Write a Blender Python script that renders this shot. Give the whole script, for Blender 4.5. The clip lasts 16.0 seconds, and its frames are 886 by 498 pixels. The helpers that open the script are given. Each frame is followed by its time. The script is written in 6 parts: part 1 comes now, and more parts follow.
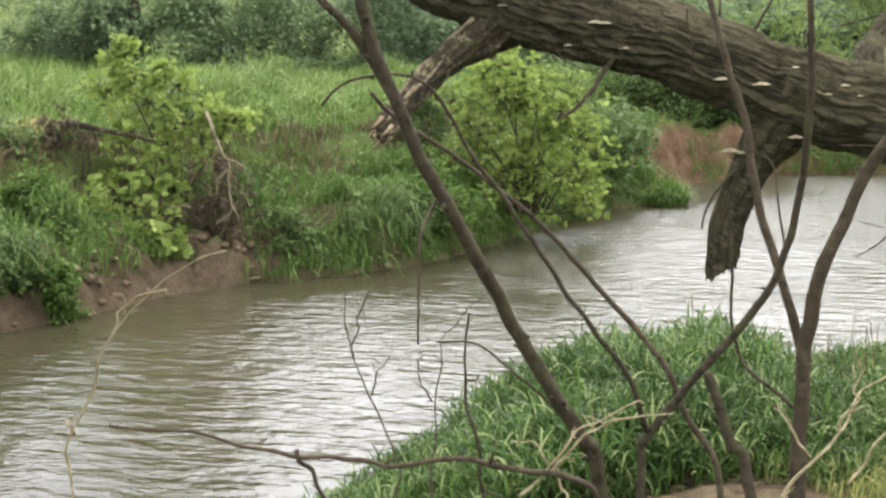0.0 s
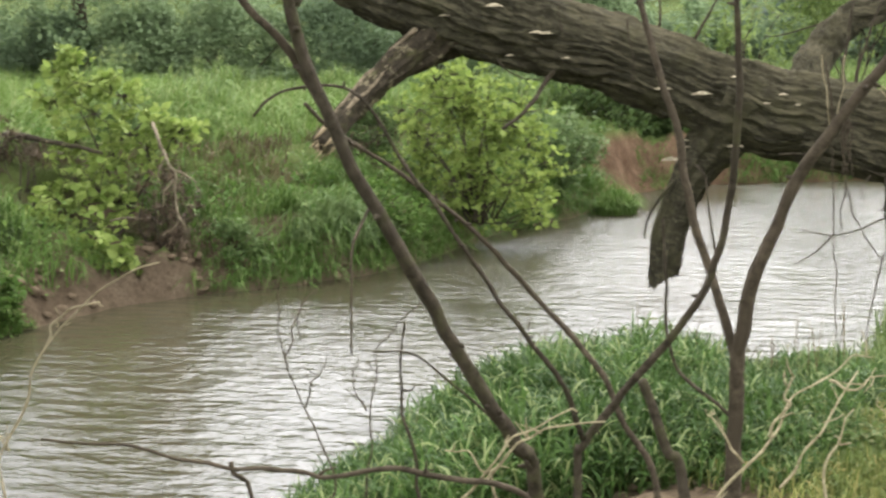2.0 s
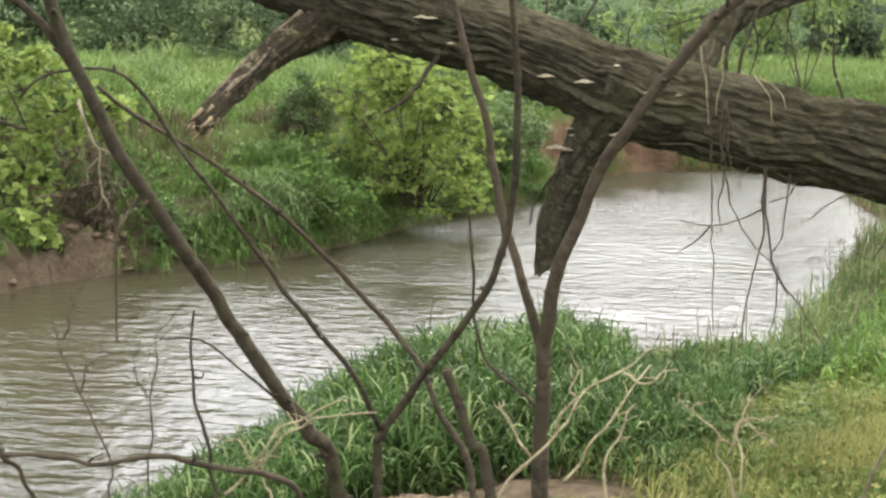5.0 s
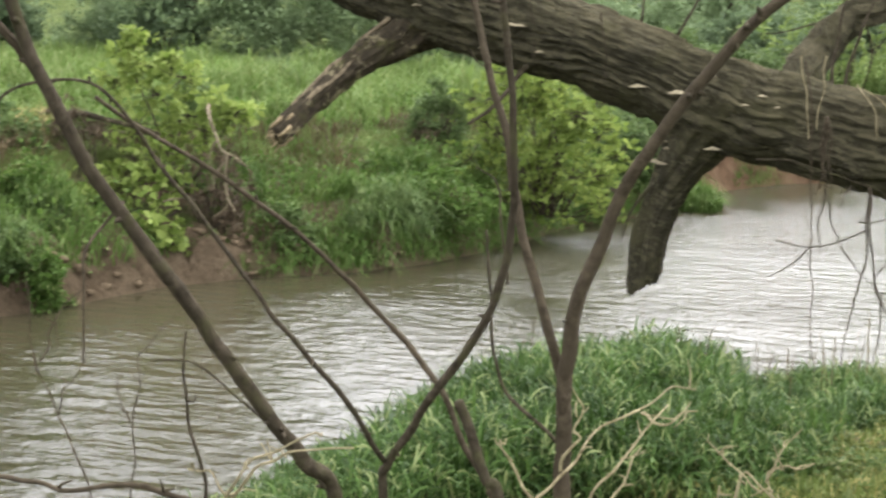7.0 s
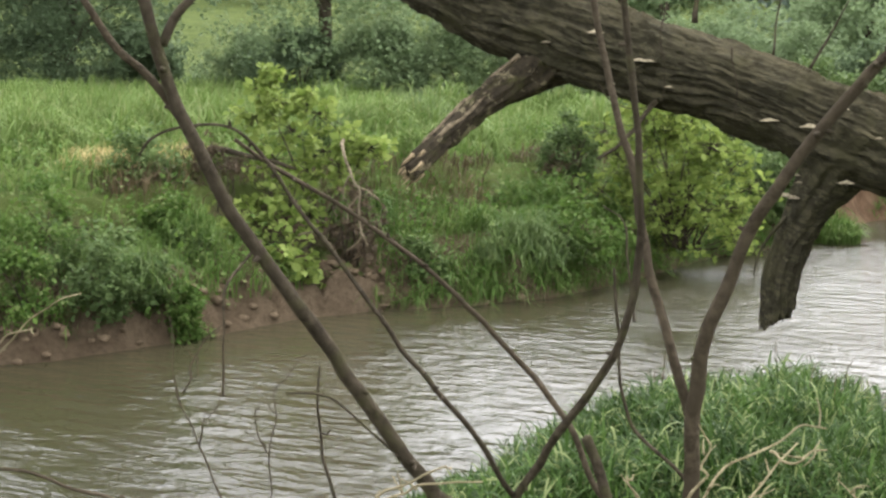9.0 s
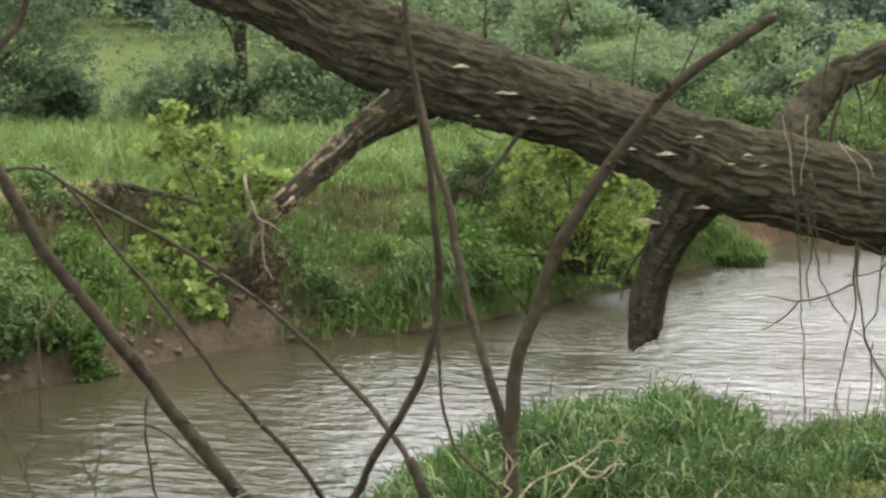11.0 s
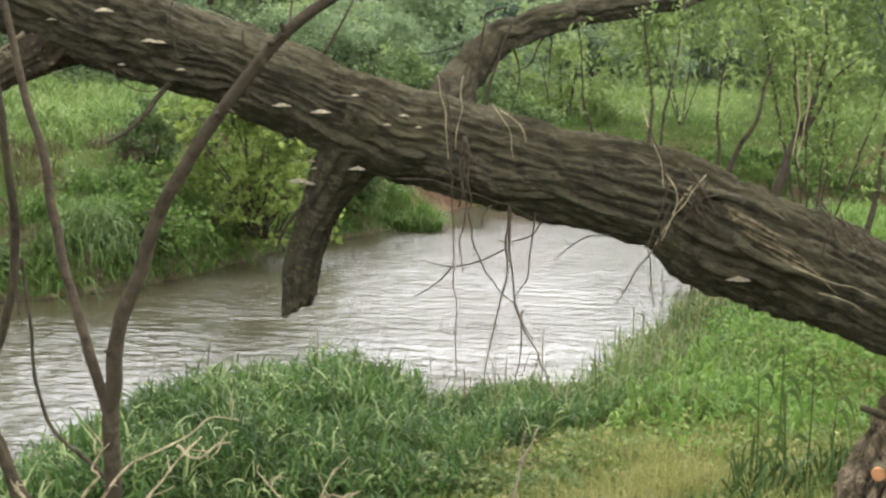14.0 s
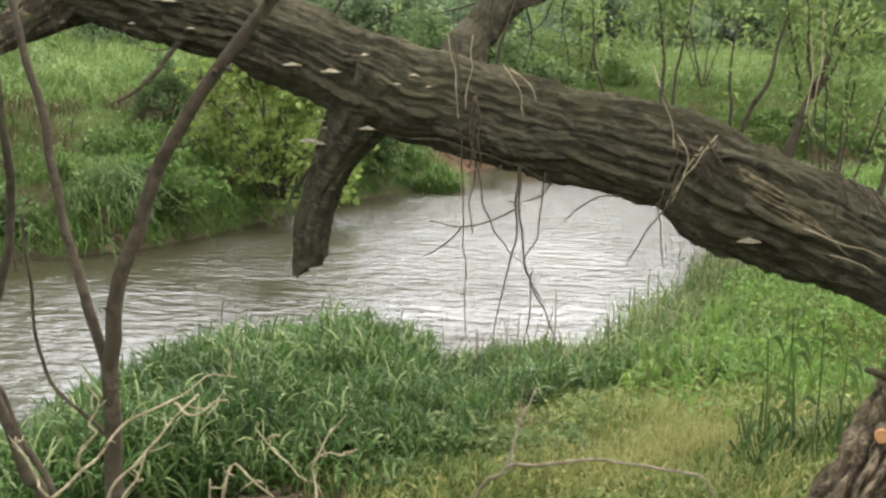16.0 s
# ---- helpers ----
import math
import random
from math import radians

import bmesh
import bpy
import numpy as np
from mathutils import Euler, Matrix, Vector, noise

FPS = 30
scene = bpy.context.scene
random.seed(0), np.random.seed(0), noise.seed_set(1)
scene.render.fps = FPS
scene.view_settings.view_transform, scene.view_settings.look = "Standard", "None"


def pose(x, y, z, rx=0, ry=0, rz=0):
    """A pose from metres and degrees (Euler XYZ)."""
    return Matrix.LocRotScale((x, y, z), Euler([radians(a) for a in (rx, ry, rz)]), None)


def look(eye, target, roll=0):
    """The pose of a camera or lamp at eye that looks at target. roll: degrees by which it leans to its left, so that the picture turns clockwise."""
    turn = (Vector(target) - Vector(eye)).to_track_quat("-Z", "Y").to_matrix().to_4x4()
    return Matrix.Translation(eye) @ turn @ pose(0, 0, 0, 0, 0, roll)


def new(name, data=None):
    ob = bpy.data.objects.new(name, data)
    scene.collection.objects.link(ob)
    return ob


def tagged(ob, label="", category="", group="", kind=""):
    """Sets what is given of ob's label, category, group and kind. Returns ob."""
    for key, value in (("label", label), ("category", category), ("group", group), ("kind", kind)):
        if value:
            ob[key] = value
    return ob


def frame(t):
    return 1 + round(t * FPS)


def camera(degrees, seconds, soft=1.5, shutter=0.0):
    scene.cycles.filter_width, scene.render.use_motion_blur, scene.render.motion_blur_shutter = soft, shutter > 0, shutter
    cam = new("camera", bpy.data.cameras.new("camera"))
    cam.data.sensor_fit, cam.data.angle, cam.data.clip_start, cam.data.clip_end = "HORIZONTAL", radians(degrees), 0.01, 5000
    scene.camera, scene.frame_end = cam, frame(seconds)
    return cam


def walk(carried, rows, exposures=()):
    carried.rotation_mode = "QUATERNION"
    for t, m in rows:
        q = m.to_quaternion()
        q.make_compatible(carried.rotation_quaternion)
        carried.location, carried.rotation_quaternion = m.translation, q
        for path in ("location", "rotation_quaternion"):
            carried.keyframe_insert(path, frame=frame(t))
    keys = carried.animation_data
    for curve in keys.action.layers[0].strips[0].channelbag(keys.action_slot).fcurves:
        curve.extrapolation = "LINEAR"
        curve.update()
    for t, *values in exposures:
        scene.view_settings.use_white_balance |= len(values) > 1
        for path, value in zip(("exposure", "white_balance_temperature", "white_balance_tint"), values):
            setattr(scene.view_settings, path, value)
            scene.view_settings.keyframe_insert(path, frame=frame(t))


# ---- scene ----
cam = camera(36.0, 16.0, 2.5, 0.4)
PATH = [
    (0, (0.621, -0.889, 2.672), (0.061, 1.009, 2.375), -0.8),
    (0.5, (0.631, -0.893, 2.674), (0.077, 1.005, 2.377), -0.8),
    (1, (0.639, -0.892, 2.674), (0.086, 1.008, 2.381), -1.0),
    (1.5, (0.652, -0.896, 2.677), (0.11, 1.008, 2.387), -1.1),
    (2, (0.677, -0.884, 2.674), (0.183, 1.033, 2.39), -0.9),
    (2.5, (0.689, -0.903, 2.67), (0.303, 1.039, 2.389), -0.3),
    (3, (0.648, -0.905, 2.655), (0.322, 1.045, 2.358), 0.5),
    (3.5, (0.641, -0.939, 2.656), (0.311, 1.007, 2.33), 0.9),
    (4, (0.831, -0.918, 2.681), (0.478, 1.023, 2.352), 0.8),
    (4.2, (0.923, -0.893, 2.684), (0.542, 1.045, 2.369), 0.5),
    (6.3, (1.429, -0.43, 2.686), (0.894, 1.472, 2.376), 0.5),
    (6.5, (1.456, -0.404, 2.683), (0.896, 1.492, 2.379), 0.3),
    (7, (1.564, -0.344, 2.702), (0.877, 1.509, 2.398), 0.4),
    (7.5, (1.622, -0.348, 2.702), (0.811, 1.453, 2.389), -0.2),
    (8, (1.605, -0.382, 2.716), (0.747, 1.4, 2.419), -0.7),
    (8.2, (1.595, -0.385, 2.709), (0.727, 1.394, 2.426), -0.5),
    (10.3, (1.729, -0.451, 2.777), (0.887, 1.347, 2.54), -0.9),
    (10.5, (1.783, -0.41, 2.776), (0.968, 1.403, 2.552), -1.6),
    (11, (1.999, -0.427, 2.753), (1.218, 1.401, 2.536), -1.4),
    (11.5, (2.077, -0.367, 2.734), (1.339, 1.475, 2.482), -1.1),
    (12, (2.096, -0.273, 2.71), (1.473, 1.603, 2.41), -0.1),
    (12.5, (2.075, -0.187, 2.712), (1.558, 1.713, 2.363), 0.7),
    (13, (1.987, -0.115, 2.739), (1.549, 1.803, 2.378), 1.1),
    (13.5, (2.046, -0.063, 2.736), (1.66, 1.877, 2.44), 0.8),
    (14, (2.116, -0.027, 2.698), (1.765, 1.924, 2.427), 1.0),
    (14.5, (2.144, -0.025, 2.695), (1.785, 1.923, 2.413), 1.0),
    (15, (2.172, -0.012, 2.691), (1.793, 1.929, 2.388), 0.8),
    (15.5, (2.174, -0.01, 2.689), (1.801, 1.93, 2.372), 0.8),
    (16, (2.179, -0.005, 2.69), (1.799, 1.931, 2.363), 1.1),
]
walk(cam, [(t, look(eye, target, roll)) for t, eye, target, roll in PATH], [(0, 3.53, 6370, 12), (7, 3.52, 6370, 12), (11, 3.23, 6370, 12), (13.5, 3.48, 6370, 12), (16, 3.43, 6370, 12)])

# ---- world and light ----
world = bpy.data.worlds.new("overcast_sky")
scene.world = world
world.use_nodes = True
wn = world.node_tree
sky = wn.nodes.new("ShaderNodeTexSky")
sky.sky_type, sky.sun_disc = "NISHITA", False
sky.sun_elevation, sky.sun_rotation = radians(52), radians(15)
sky.air_density, sky.dust_density, sky.ozone_density = 1.0, 4.0, 1.0
pale = wn.nodes.new("ShaderNodeHueSaturation")
pale.inputs["Saturation"].default_value = 0.12
even = wn.nodes.new("ShaderNodeGamma")  # cloud spreads the light evenly over the sky
even.inputs["Gamma"].default_value = 0.55
wn.links.new(sky.outputs[0], even.inputs["Color"])
wn.links.new(even.outputs[0], pale.inputs["Color"])
wn.links.new(pale.outputs[0], wn.nodes["Background"].inputs[0])
wn.nodes["Background"].inputs[1].default_value = 0.166
sun = new("sun", bpy.data.lights.new("sun", "SUN"))
sun.data.energy, sun.data.angle, sun.data.color = 0.28, radians(80), (1.0, 0.97, 0.915)
sun.matrix_world = look((2.4, 14.9, 11.8), (0, 6, 0))


# ---- materials ----
def ramp_mix(nt, fac, a, b):
    m = nt.nodes.new("ShaderNodeMix")
    m.data_type = "RGBA"
    nt.links.new(fac, m.inputs["Factor"])
    for k, v in (("A", a), ("B", b)):
        sock = [s for s in m.inputs if s.name == k and s.type == "RGBA"][0]
        if isinstance(v, tuple):
            sock.default_value = (*v, 1)
        else:
            nt.links.new(v, sock)
    return [s for s in m.outputs if s.type == "RGBA"][0]


def noise_tex(nt, scale, detail=4, rough=0.55, stretch=None, lo=0.35, hi=0.65):
    tc = nt.nodes.new("ShaderNodeNewGeometry").outputs["Position"]
    if stretch:
        mp = nt.nodes.new("ShaderNodeMapping")
        if isinstance(stretch, float):  # an angle: drawn out along wood that slopes so
            mp.vector_type = "TEXTURE"
            mp.inputs["Rotation"].default_value = (0, stretch, 0)
            mp.inputs["Scale"].default_value = (3.2, 1, 1)
        else:
            mp.inputs["Scale"].default_value = stretch
        nt.links.new(tc, mp.inputs[0])
        tc = mp.outputs[0]
    n = nt.nodes.new("ShaderNodeTexNoise")
    n.inputs["Scale"].default_value, n.inputs["Detail"].default_value, n.inputs["Roughness"].default_value = scale, detail, rough
    nt.links.new(tc, n.inputs["Vector"])
    r = nt.nodes.new("ShaderNodeMapRange")
    r.inputs["From Min"].default_value, r.inputs["From Max"].default_value = lo, hi
    nt.links.new(n.outputs[0], r.inputs["Value"])
    return r.outputs[0]


def base_mat(name, rough):
    m = bpy.data.materials.new(name)
    m.use_nodes = True
    nt = m.node_tree
    p = nt.nodes["Principled BSDF"]
    p.inputs["Roughness"].default_value = rough
    return m, nt, p


def add_bump(nt, p, height, strength, dist):
    b = nt.nodes.new("ShaderNodeBump")
    b.inputs["Strength"].default_value, b.inputs["Distance"].default_value = strength, dist
    nt.links.new(height, b.inputs["Height"])
    nt.links.new(b.outputs[0], p.inputs["Normal"])


def foliage(name, dark, light, dry=None, patch=0.8, thin=0.35, rough=0.65):
    """Leaves or blades: each one its own shade, drifting from patch to patch."""
    m, nt, p = base_mat(name, rough)
    g = nt.nodes.new("ShaderNodeNewGeometry")
    own = ramp_mix(nt, g.outputs["Random Per Island"], dark, light)
    pat = noise_tex(nt, patch, 3, 0.5, None, 0.4, 0.85)
    mid = tuple(0.75 * v for v in dark)
    col = ramp_mix(nt, pat, own, mid)
    if dry:
        dm = nt.nodes.new("ShaderNodeMath")
        dm.operation = "GREATER_THAN"
        dm.inputs[1].default_value = 0.86
        w = nt.nodes.new("ShaderNodeTexWhiteNoise")
        w.noise_dimensions = "1D"
        nt.links.new(g.outputs["Random Per Island"], w.inputs["W"])
        nt.links.new(w.outputs["Value"], dm.inputs[0])
        col = ramp_mix(nt, dm.outputs[0], col, dry)
    nt.links.new(col, p.inputs["Base Color"])
    p.inputs["Specular IOR Level"].default_value = 0.12
    tr = nt.nodes.new("ShaderNodeBsdfTranslucent")
    nt.links.new(col, tr.inputs[0])
    mix = nt.nodes.new("ShaderNodeMixShader")
    mix.inputs[0].default_value = thin
    nt.links.new(p.outputs[0], mix.inputs[1])
    nt.links.new(tr.outputs[0], mix.inputs[2])
    nt.links.new(mix.outputs[0], nt.nodes["Material Output"].inputs[0])
    return m


def bark(name, dark, light, scale=9.0, moss=None, fine=60.0, fleck=None, along=None):
    """Bark: two scales of brown, moss or lichen flecks, and a grain that may run along the wood."""
    m, nt, p = base_mat(name, 0.9)
    col = ramp_mix(nt, noise_tex(nt, scale, 6, 0.65), dark, light)
    col = ramp_mix(nt, noise_tex(nt, scale * 0.2, 3, 0.5, None, 0.45, 0.7), col, tuple(0.6 * v for v in light))
    if along:
        col = ramp_mix(nt, noise_tex(nt, 30.0, 5, 0.7, along, 0.5, 0.6), col, tuple(1.4 * v for v in light))
        col = ramp_mix(nt, noise_tex(nt, 22.0, 5, 0.7, along, 0.52, 0.66), col, dark)
    if moss:
        col = ramp_mix(nt, noise_tex(nt, scale * 0.35, 4, 0.6, None, 0.52, 0.72), col, moss)
    if along == 0.32:  # moss on the lying trunk's upper side, brightened so the top reads as lit
        up = nt.nodes.new("ShaderNodeSeparateXYZ")
        nt.links.new(nt.nodes.new("ShaderNodeNewGeometry").outputs["Normal"], up.inputs[0])
        upper = nt.nodes.new("ShaderNodeMath")
        upper.operation = "MULTIPLY"
        upper.use_clamp = True
        nt.links.new(up.outputs[2], upper.inputs[0])
        nt.links.new(noise_tex(nt, 5.0, 5, 0.65, None, 0.35, 0.7), upper.inputs[1])
        col = ramp_mix(nt, upper.outputs[0], col, (0.108, 0.094, 0.053))
    if fleck:
        col = ramp_mix(nt, noise_tex(nt, 12.0, 5, 0.65, None, 0.56, 0.63), col, fleck)
    nt.links.new(col, p.inputs["Base Color"])
    p.inputs["Specular IOR Level"].default_value = 0.06
    grain = noise_tex(nt, 26.0 if along else fine, 6, 0.75, along, 0.2, 0.8)
    if along:
        crumb = nt.nodes.new("ShaderNodeMath")
        crumb.operation = "MULTIPLY_ADD"
        crumb.inputs[1].default_value = 0.7
        nt.links.new(noise_tex(nt, 45.0, 6, 0.75, None, 0.2, 0.8), crumb.inputs[0])
        nt.links.new(grain, crumb.inputs[2])
        grain = crumb.outputs[0]
    add_bump(nt, p, grain, 1.0 if along else 0.7, 0.022 if along else 0.01)
    return m


def plain(name, c1, c2, scale, rough=0.8, bump=0.3):
    m, nt, p = base_mat(name, rough)
    p.inputs["Specular IOR Level"].default_value = 0.07
    nt.links.new(ramp_mix(nt, noise_tex(nt, scale, 5), c1, c2), p.inputs["Base Color"])
    add_bump(nt, p, noise_tex(nt, scale * 3, 5, 0.6, None, 0.2, 0.8), bump, 0.01)
    return m


def ground_material():
    m, nt, p = base_mat("bank_soil", 0.95)
    p.inputs["Specular IOR Level"].default_value = 0.04
    mud = ramp_mix(nt, noise_tex(nt, 2.2, 6, 0.65), (0.085, 0.062, 0.039), (0.155, 0.118, 0.077))
    mud = ramp_mix(nt, noise_tex(nt, 14.0, 5, 0.7, None, 0.45, 0.75), mud, (0.062, 0.042, 0.026))
    # the soil of the far bend is redder
    where = nt.nodes.new("ShaderNodeSeparateXYZ")
    nt.links.new(nt.nodes.new("ShaderNodeNewGeometry").outputs["Position"], where.inputs[0])
    bend = nt.nodes.new("ShaderNodeMapRange")
    bend.inputs["From Min"].default_value, bend.inputs["From Max"].default_value = 20.5, 23.0
    nt.links.new(where.outputs[1], bend.inputs["Value"])
    mud = ramp_mix(nt, bend.outputs[0], mud, ramp_mix(nt, noise_tex(nt, 3.0, 5), (0.088, 0.054, 0.031), (0.175, 0.114, 0.07)))
    turf = ramp_mix(nt, noise_tex(nt, 0.9, 5, 0.6), (0.052, 0.072, 0.018), (0.095, 0.122, 0.036))
    far = nt.nodes.new("ShaderNodeNewGeometry")
    sep = nt.nodes.new("ShaderNodeSeparateXYZ")
    nt.links.new(far.outputs["Normal"], sep.inputs[0])
    flat = nt.nodes.new("ShaderNodeMapRange")
    flat.inputs["From Min"].default_value, flat.inputs["From Max"].default_value = 0.86, 0.97
    nt.links.new(sep.outputs[2], flat.inputs["Value"])
    pos = nt.nodes.new("ShaderNodeSeparateXYZ")
    nt.links.new(far.outputs["Position"], pos.inputs[0])
    high = nt.nodes.new("ShaderNodeMapRange")
    high.inputs["From Min"].default_value, high.inputs["From Max"].default_value = 0.12, 0.4
    nt.links.new(pos.outputs[2], high.inputs["Value"])
    both = nt.nodes.new("ShaderNodeMath")
    both.operation = "MULTIPLY"
    nt.links.new(flat.outputs[0], both.inputs[0])
    nt.links.new(high.outputs[0], both.inputs[1])
    top = nt.nodes.new("ShaderNodeMapRange")
    top.inputs["From Min"].default_value, top.inputs["From Max"].default_value = 0.95, 1.2
    nt.links.new(pos.outputs[2], top.inputs["Value"])
    cover = nt.nodes.new("ShaderNodeMath")
    cover.operation = "MAXIMUM"
    nt.links.new(both.outputs[0], cover.inputs[0])
    nt.links.new(top.outputs[0], cover.inputs[1])
    nt.links.new(ramp_mix(nt, cover.outputs[0], mud, turf), p.inputs["Base Color"])
    add_bump(nt, p, noise_tex(nt, 9.0, 7, 0.75, None, 0.2, 0.8), 1.0, 0.09)
    return m


def water_material():
    m, nt, p = base_mat("river_water", 0.06)
    col = ramp_mix(nt, noise_tex(nt, 0.25, 3), (0.027, 0.025, 0.0128), (0.038, 0.0345, 0.0185))
    nt.links.new(col, p.inputs["Base Color"])
    p.inputs["IOR"].default_value = 1.333
    n1 = noise_tex(nt, 1.0, 3, 0.5, (2.7, 6.0, 1.0), 0.2, 0.8)
    n2 = noise_tex(nt, 1.0, 3, 0.6, (8.0, 15.0, 1.0), 0.2, 0.8)
    n3 = noise_tex(nt, 0.35, 2, 0.5, None, 0.35, 0.65)
    add = nt.nodes.new("ShaderNodeMath")
    add.operation = "MULTIPLY_ADD"
    add.inputs[1].default_value = 0.22
    nt.links.new(n2, add.inputs[0])
    nt.links.new(n1, add.inputs[2])
    mul = nt.nodes.new("ShaderNodeMath")
    mul.operation = "MULTIPLY_ADD"
    mul.inputs[1].default_value = 0.75
    mul.inputs[2].default_value = 0.25
    nt.links.new(n3, mul.inputs[0])
    h = nt.nodes.new("ShaderNodeMath")
    h.operation = "MULTIPLY"
    nt.links.new(add.outputs[0], h.inputs[0])
    nt.links.new(mul.outputs[0], h.inputs[1])
    # the stream runs faster and rougher towards the far bend
    pos = nt.nodes.new("ShaderNodeSeparateXYZ")
    nt.links.new(nt.nodes.new("ShaderNodeNewGeometry").outputs["Position"], pos.inputs[0])
    along = nt.nodes.new("ShaderNodeMath")
    along.operation = "MULTIPLY_ADD"
    along.inputs[1].default_value = 0.7
    nt.links.new(pos.outputs[1], along.inputs[0])
    nt.links.new(pos.outputs[0], along.inputs[2])
    pace = nt.nodes.new("ShaderNodeMapRange")
    pace.inputs["From Min"].default_value, pace.inputs["From Max"].default_value = 1.5, 8.0
    pace.inputs["To Min"].default_value, pace.inputs["To Max"].default_value = 0.9, 2.5
    nt.links.new(along.outputs[0], pace.inputs["Value"])
    ruffle = nt.nodes.new("ShaderNodeMapRange")
    ruffle.inputs["From Min"].default_value, ruffle.inputs["From Max"].default_value = 2.0, 9.0
    ruffle.inputs["To Min"].default_value, ruffle.inputs["To Max"].default_value = 0.03, 0.17
    nt.links.new(along.outputs[0], ruffle.inputs["Value"])
    nt.links.new(ruffle.outputs[0], p.inputs["Roughness"])
    rippled = nt.nodes.new("ShaderNodeMath")
    rippled.operation = "MULTIPLY"
    nt.links.new(h.outputs[0], rippled.inputs[0])
    nt.links.new(pace.outputs[0], rippled.inputs[1])
    add_bump(nt, p, rippled.outputs[0], 1.0, 0.03)
    return m


M_GROUND, M_WATER = ground_material(), water_material()
M_TRUNK = bark("willow_bark", (0.033, 0.0305, 0.0205), (0.076, 0.068, 0.0425), 14.0, (0.066, 0.062, 0.032), 60.0, None, 0.32)
M_LIMB = bark("peeling_bark", (0.018, 0.0145, 0.0105), (0.056, 0.046, 0.03), 26.0, (0.062, 0.06, 0.026), 60.0, (0.15, 0.128, 0.078))
M_STUMP = bark("stump_bark", (0.018, 0.014, 0.009), (0.15, 0.118, 0.073), 20.0, (0.06, 0.05, 0.026), 60.0, None, -1.15)
M_STEM = bark("shrub_bark", (0.025, 0.02, 0.0135), (0.08, 0.065, 0.045), 30.0, (0.065, 0.062, 0.03), 90.0)
M_STEM_PALE = bark("brown_bark", (0.034, 0.027, 0.018), (0.092, 0.073, 0.049), 30.0, None, 90.0)
M_DEAD = bark("bleached_twig", (0.17, 0.14, 0.08), (0.38, 0.325, 0.2), 25.0, None, 160.0)
M_ROOT = bark("bare_root", (0.1, 0.082, 0.052), (0.25, 0.21, 0.14), 25.0, None, 160.0)
M_WOOD = plain("splintered_wood", (0.1, 0.076, 0.043), (0.27, 0.212, 0.128), 30.0, 0.8, 0.6)
M_CUT = plain("fresh_cut_wood", (0.22, 0.1, 0.042), (0.33, 0.165, 0.075), 40.0, 0.7, 0.2)
M_FUNGUS = plain("bracket_fungus", (0.15, 0.128, 0.083), (0.31, 0.268, 0.178), 40.0, 0.8, 0.3)
M_REED = foliage("reed_grass", (0.022, 0.05, 0.01), (0.088, 0.15, 0.036), (0.2, 0.24, 0.095), 0.9, 0.35, 0.55)
M_SHORE = foliage("shore_grass", (0.056, 0.09, 0.026), (0.135, 0.178, 0.056), (0.19, 0.2, 0.085), 0.9, 0.35)
M_MEADOW = foliage("meadow_grass", (0.07, 0.105, 0.023), (0.165, 0.195, 0.052), (0.26, 0.24, 0.085), 0.8, 0.35)
M_LUSH = foliage("lush_grass", (0.06, 0.122, 0.02), (0.145, 0.225, 0.044), None, 0.7, 0.4)
M_SLOPE = foliage("bank_grass", (0.056, 0.108, 0.02), (0.118, 0.185, 0.042), (0.14, 0.185, 0.06), 0.6, 0.4)
M_FIELD = foliage("field_grass", (0.1, 0.158, 0.038), (0.155, 0.22, 0.06), (0.18, 0.215, 0.08), 0.25, 0.35)
M_WILLOW = foliage("young_willow_leaf", (0.13, 0.19, 0.036), (0.27, 0.33, 0.095), None, 1.5, 0.4)
M_BUSH = foliage("bush_leaf", (0.148, 0.212, 0.043), (0.262, 0.322, 0.086), None, 1.0, 0.5)
# dark leaves of the far hedges, paled in the base colour for haze
M_DARKLEAF_HAZED = foliage("hazed_dark_leaf", (0.105, 0.15, 0.078), (0.13, 0.178, 0.093), None, 0.7, 0.4)
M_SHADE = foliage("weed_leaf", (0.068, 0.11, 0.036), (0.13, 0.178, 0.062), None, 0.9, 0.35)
M_SEED = foliage("seeding_grass", (0.15, 0.16, 0.045), (0.27, 0.26, 0.085), None, 1.2, 0.35)
# distant haze is put into the hedge green (paler) and forest green (bluer)
M_HEDGE_HAZED = foliage("hazed_hedge_leaf", (0.15, 0.208, 0.1), (0.182, 0.242, 0.118), None, 0.3, 0.4)
M_FOREST_HAZED = foliage("hazed_forest_leaf", (0.062, 0.092, 0.064), (0.084, 0.118, 0.08), None, 0.06, 0.3)
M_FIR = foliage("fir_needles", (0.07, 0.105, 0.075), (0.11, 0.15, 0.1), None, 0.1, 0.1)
M_STALK = foliage("dry_stalk", (0.055, 0.043, 0.022), (0.15, 0.115, 0.06), None, 1.0, 0.2)
M_MUD = plain("wet_mud", (0.042, 0.031, 0.018), (0.1, 0.074, 0.045), 9.0, 0.85, 0.9)
M_TANGLE = foliage("brown_tangle", (0.06, 0.045, 0.028), (0.15, 0.112, 0.07), None, 1.5, 0.1)
M_SAPLING = foliage("sapling_leaf", (0.12, 0.175, 0.048), (0.215, 0.275, 0.09), None, 1.0, 0.4)
M_REEDSTEM = foliage("reed_leaf", (0.028, 0.052, 0.011), (0.078, 0.116, 0.026), None, 2.0, 0.2)
M_SCAR = plain("weathered_wood", (0.045, 0.037, 0.022), (0.16, 0.13, 0.076), 25.0, 0.85, 0.8)
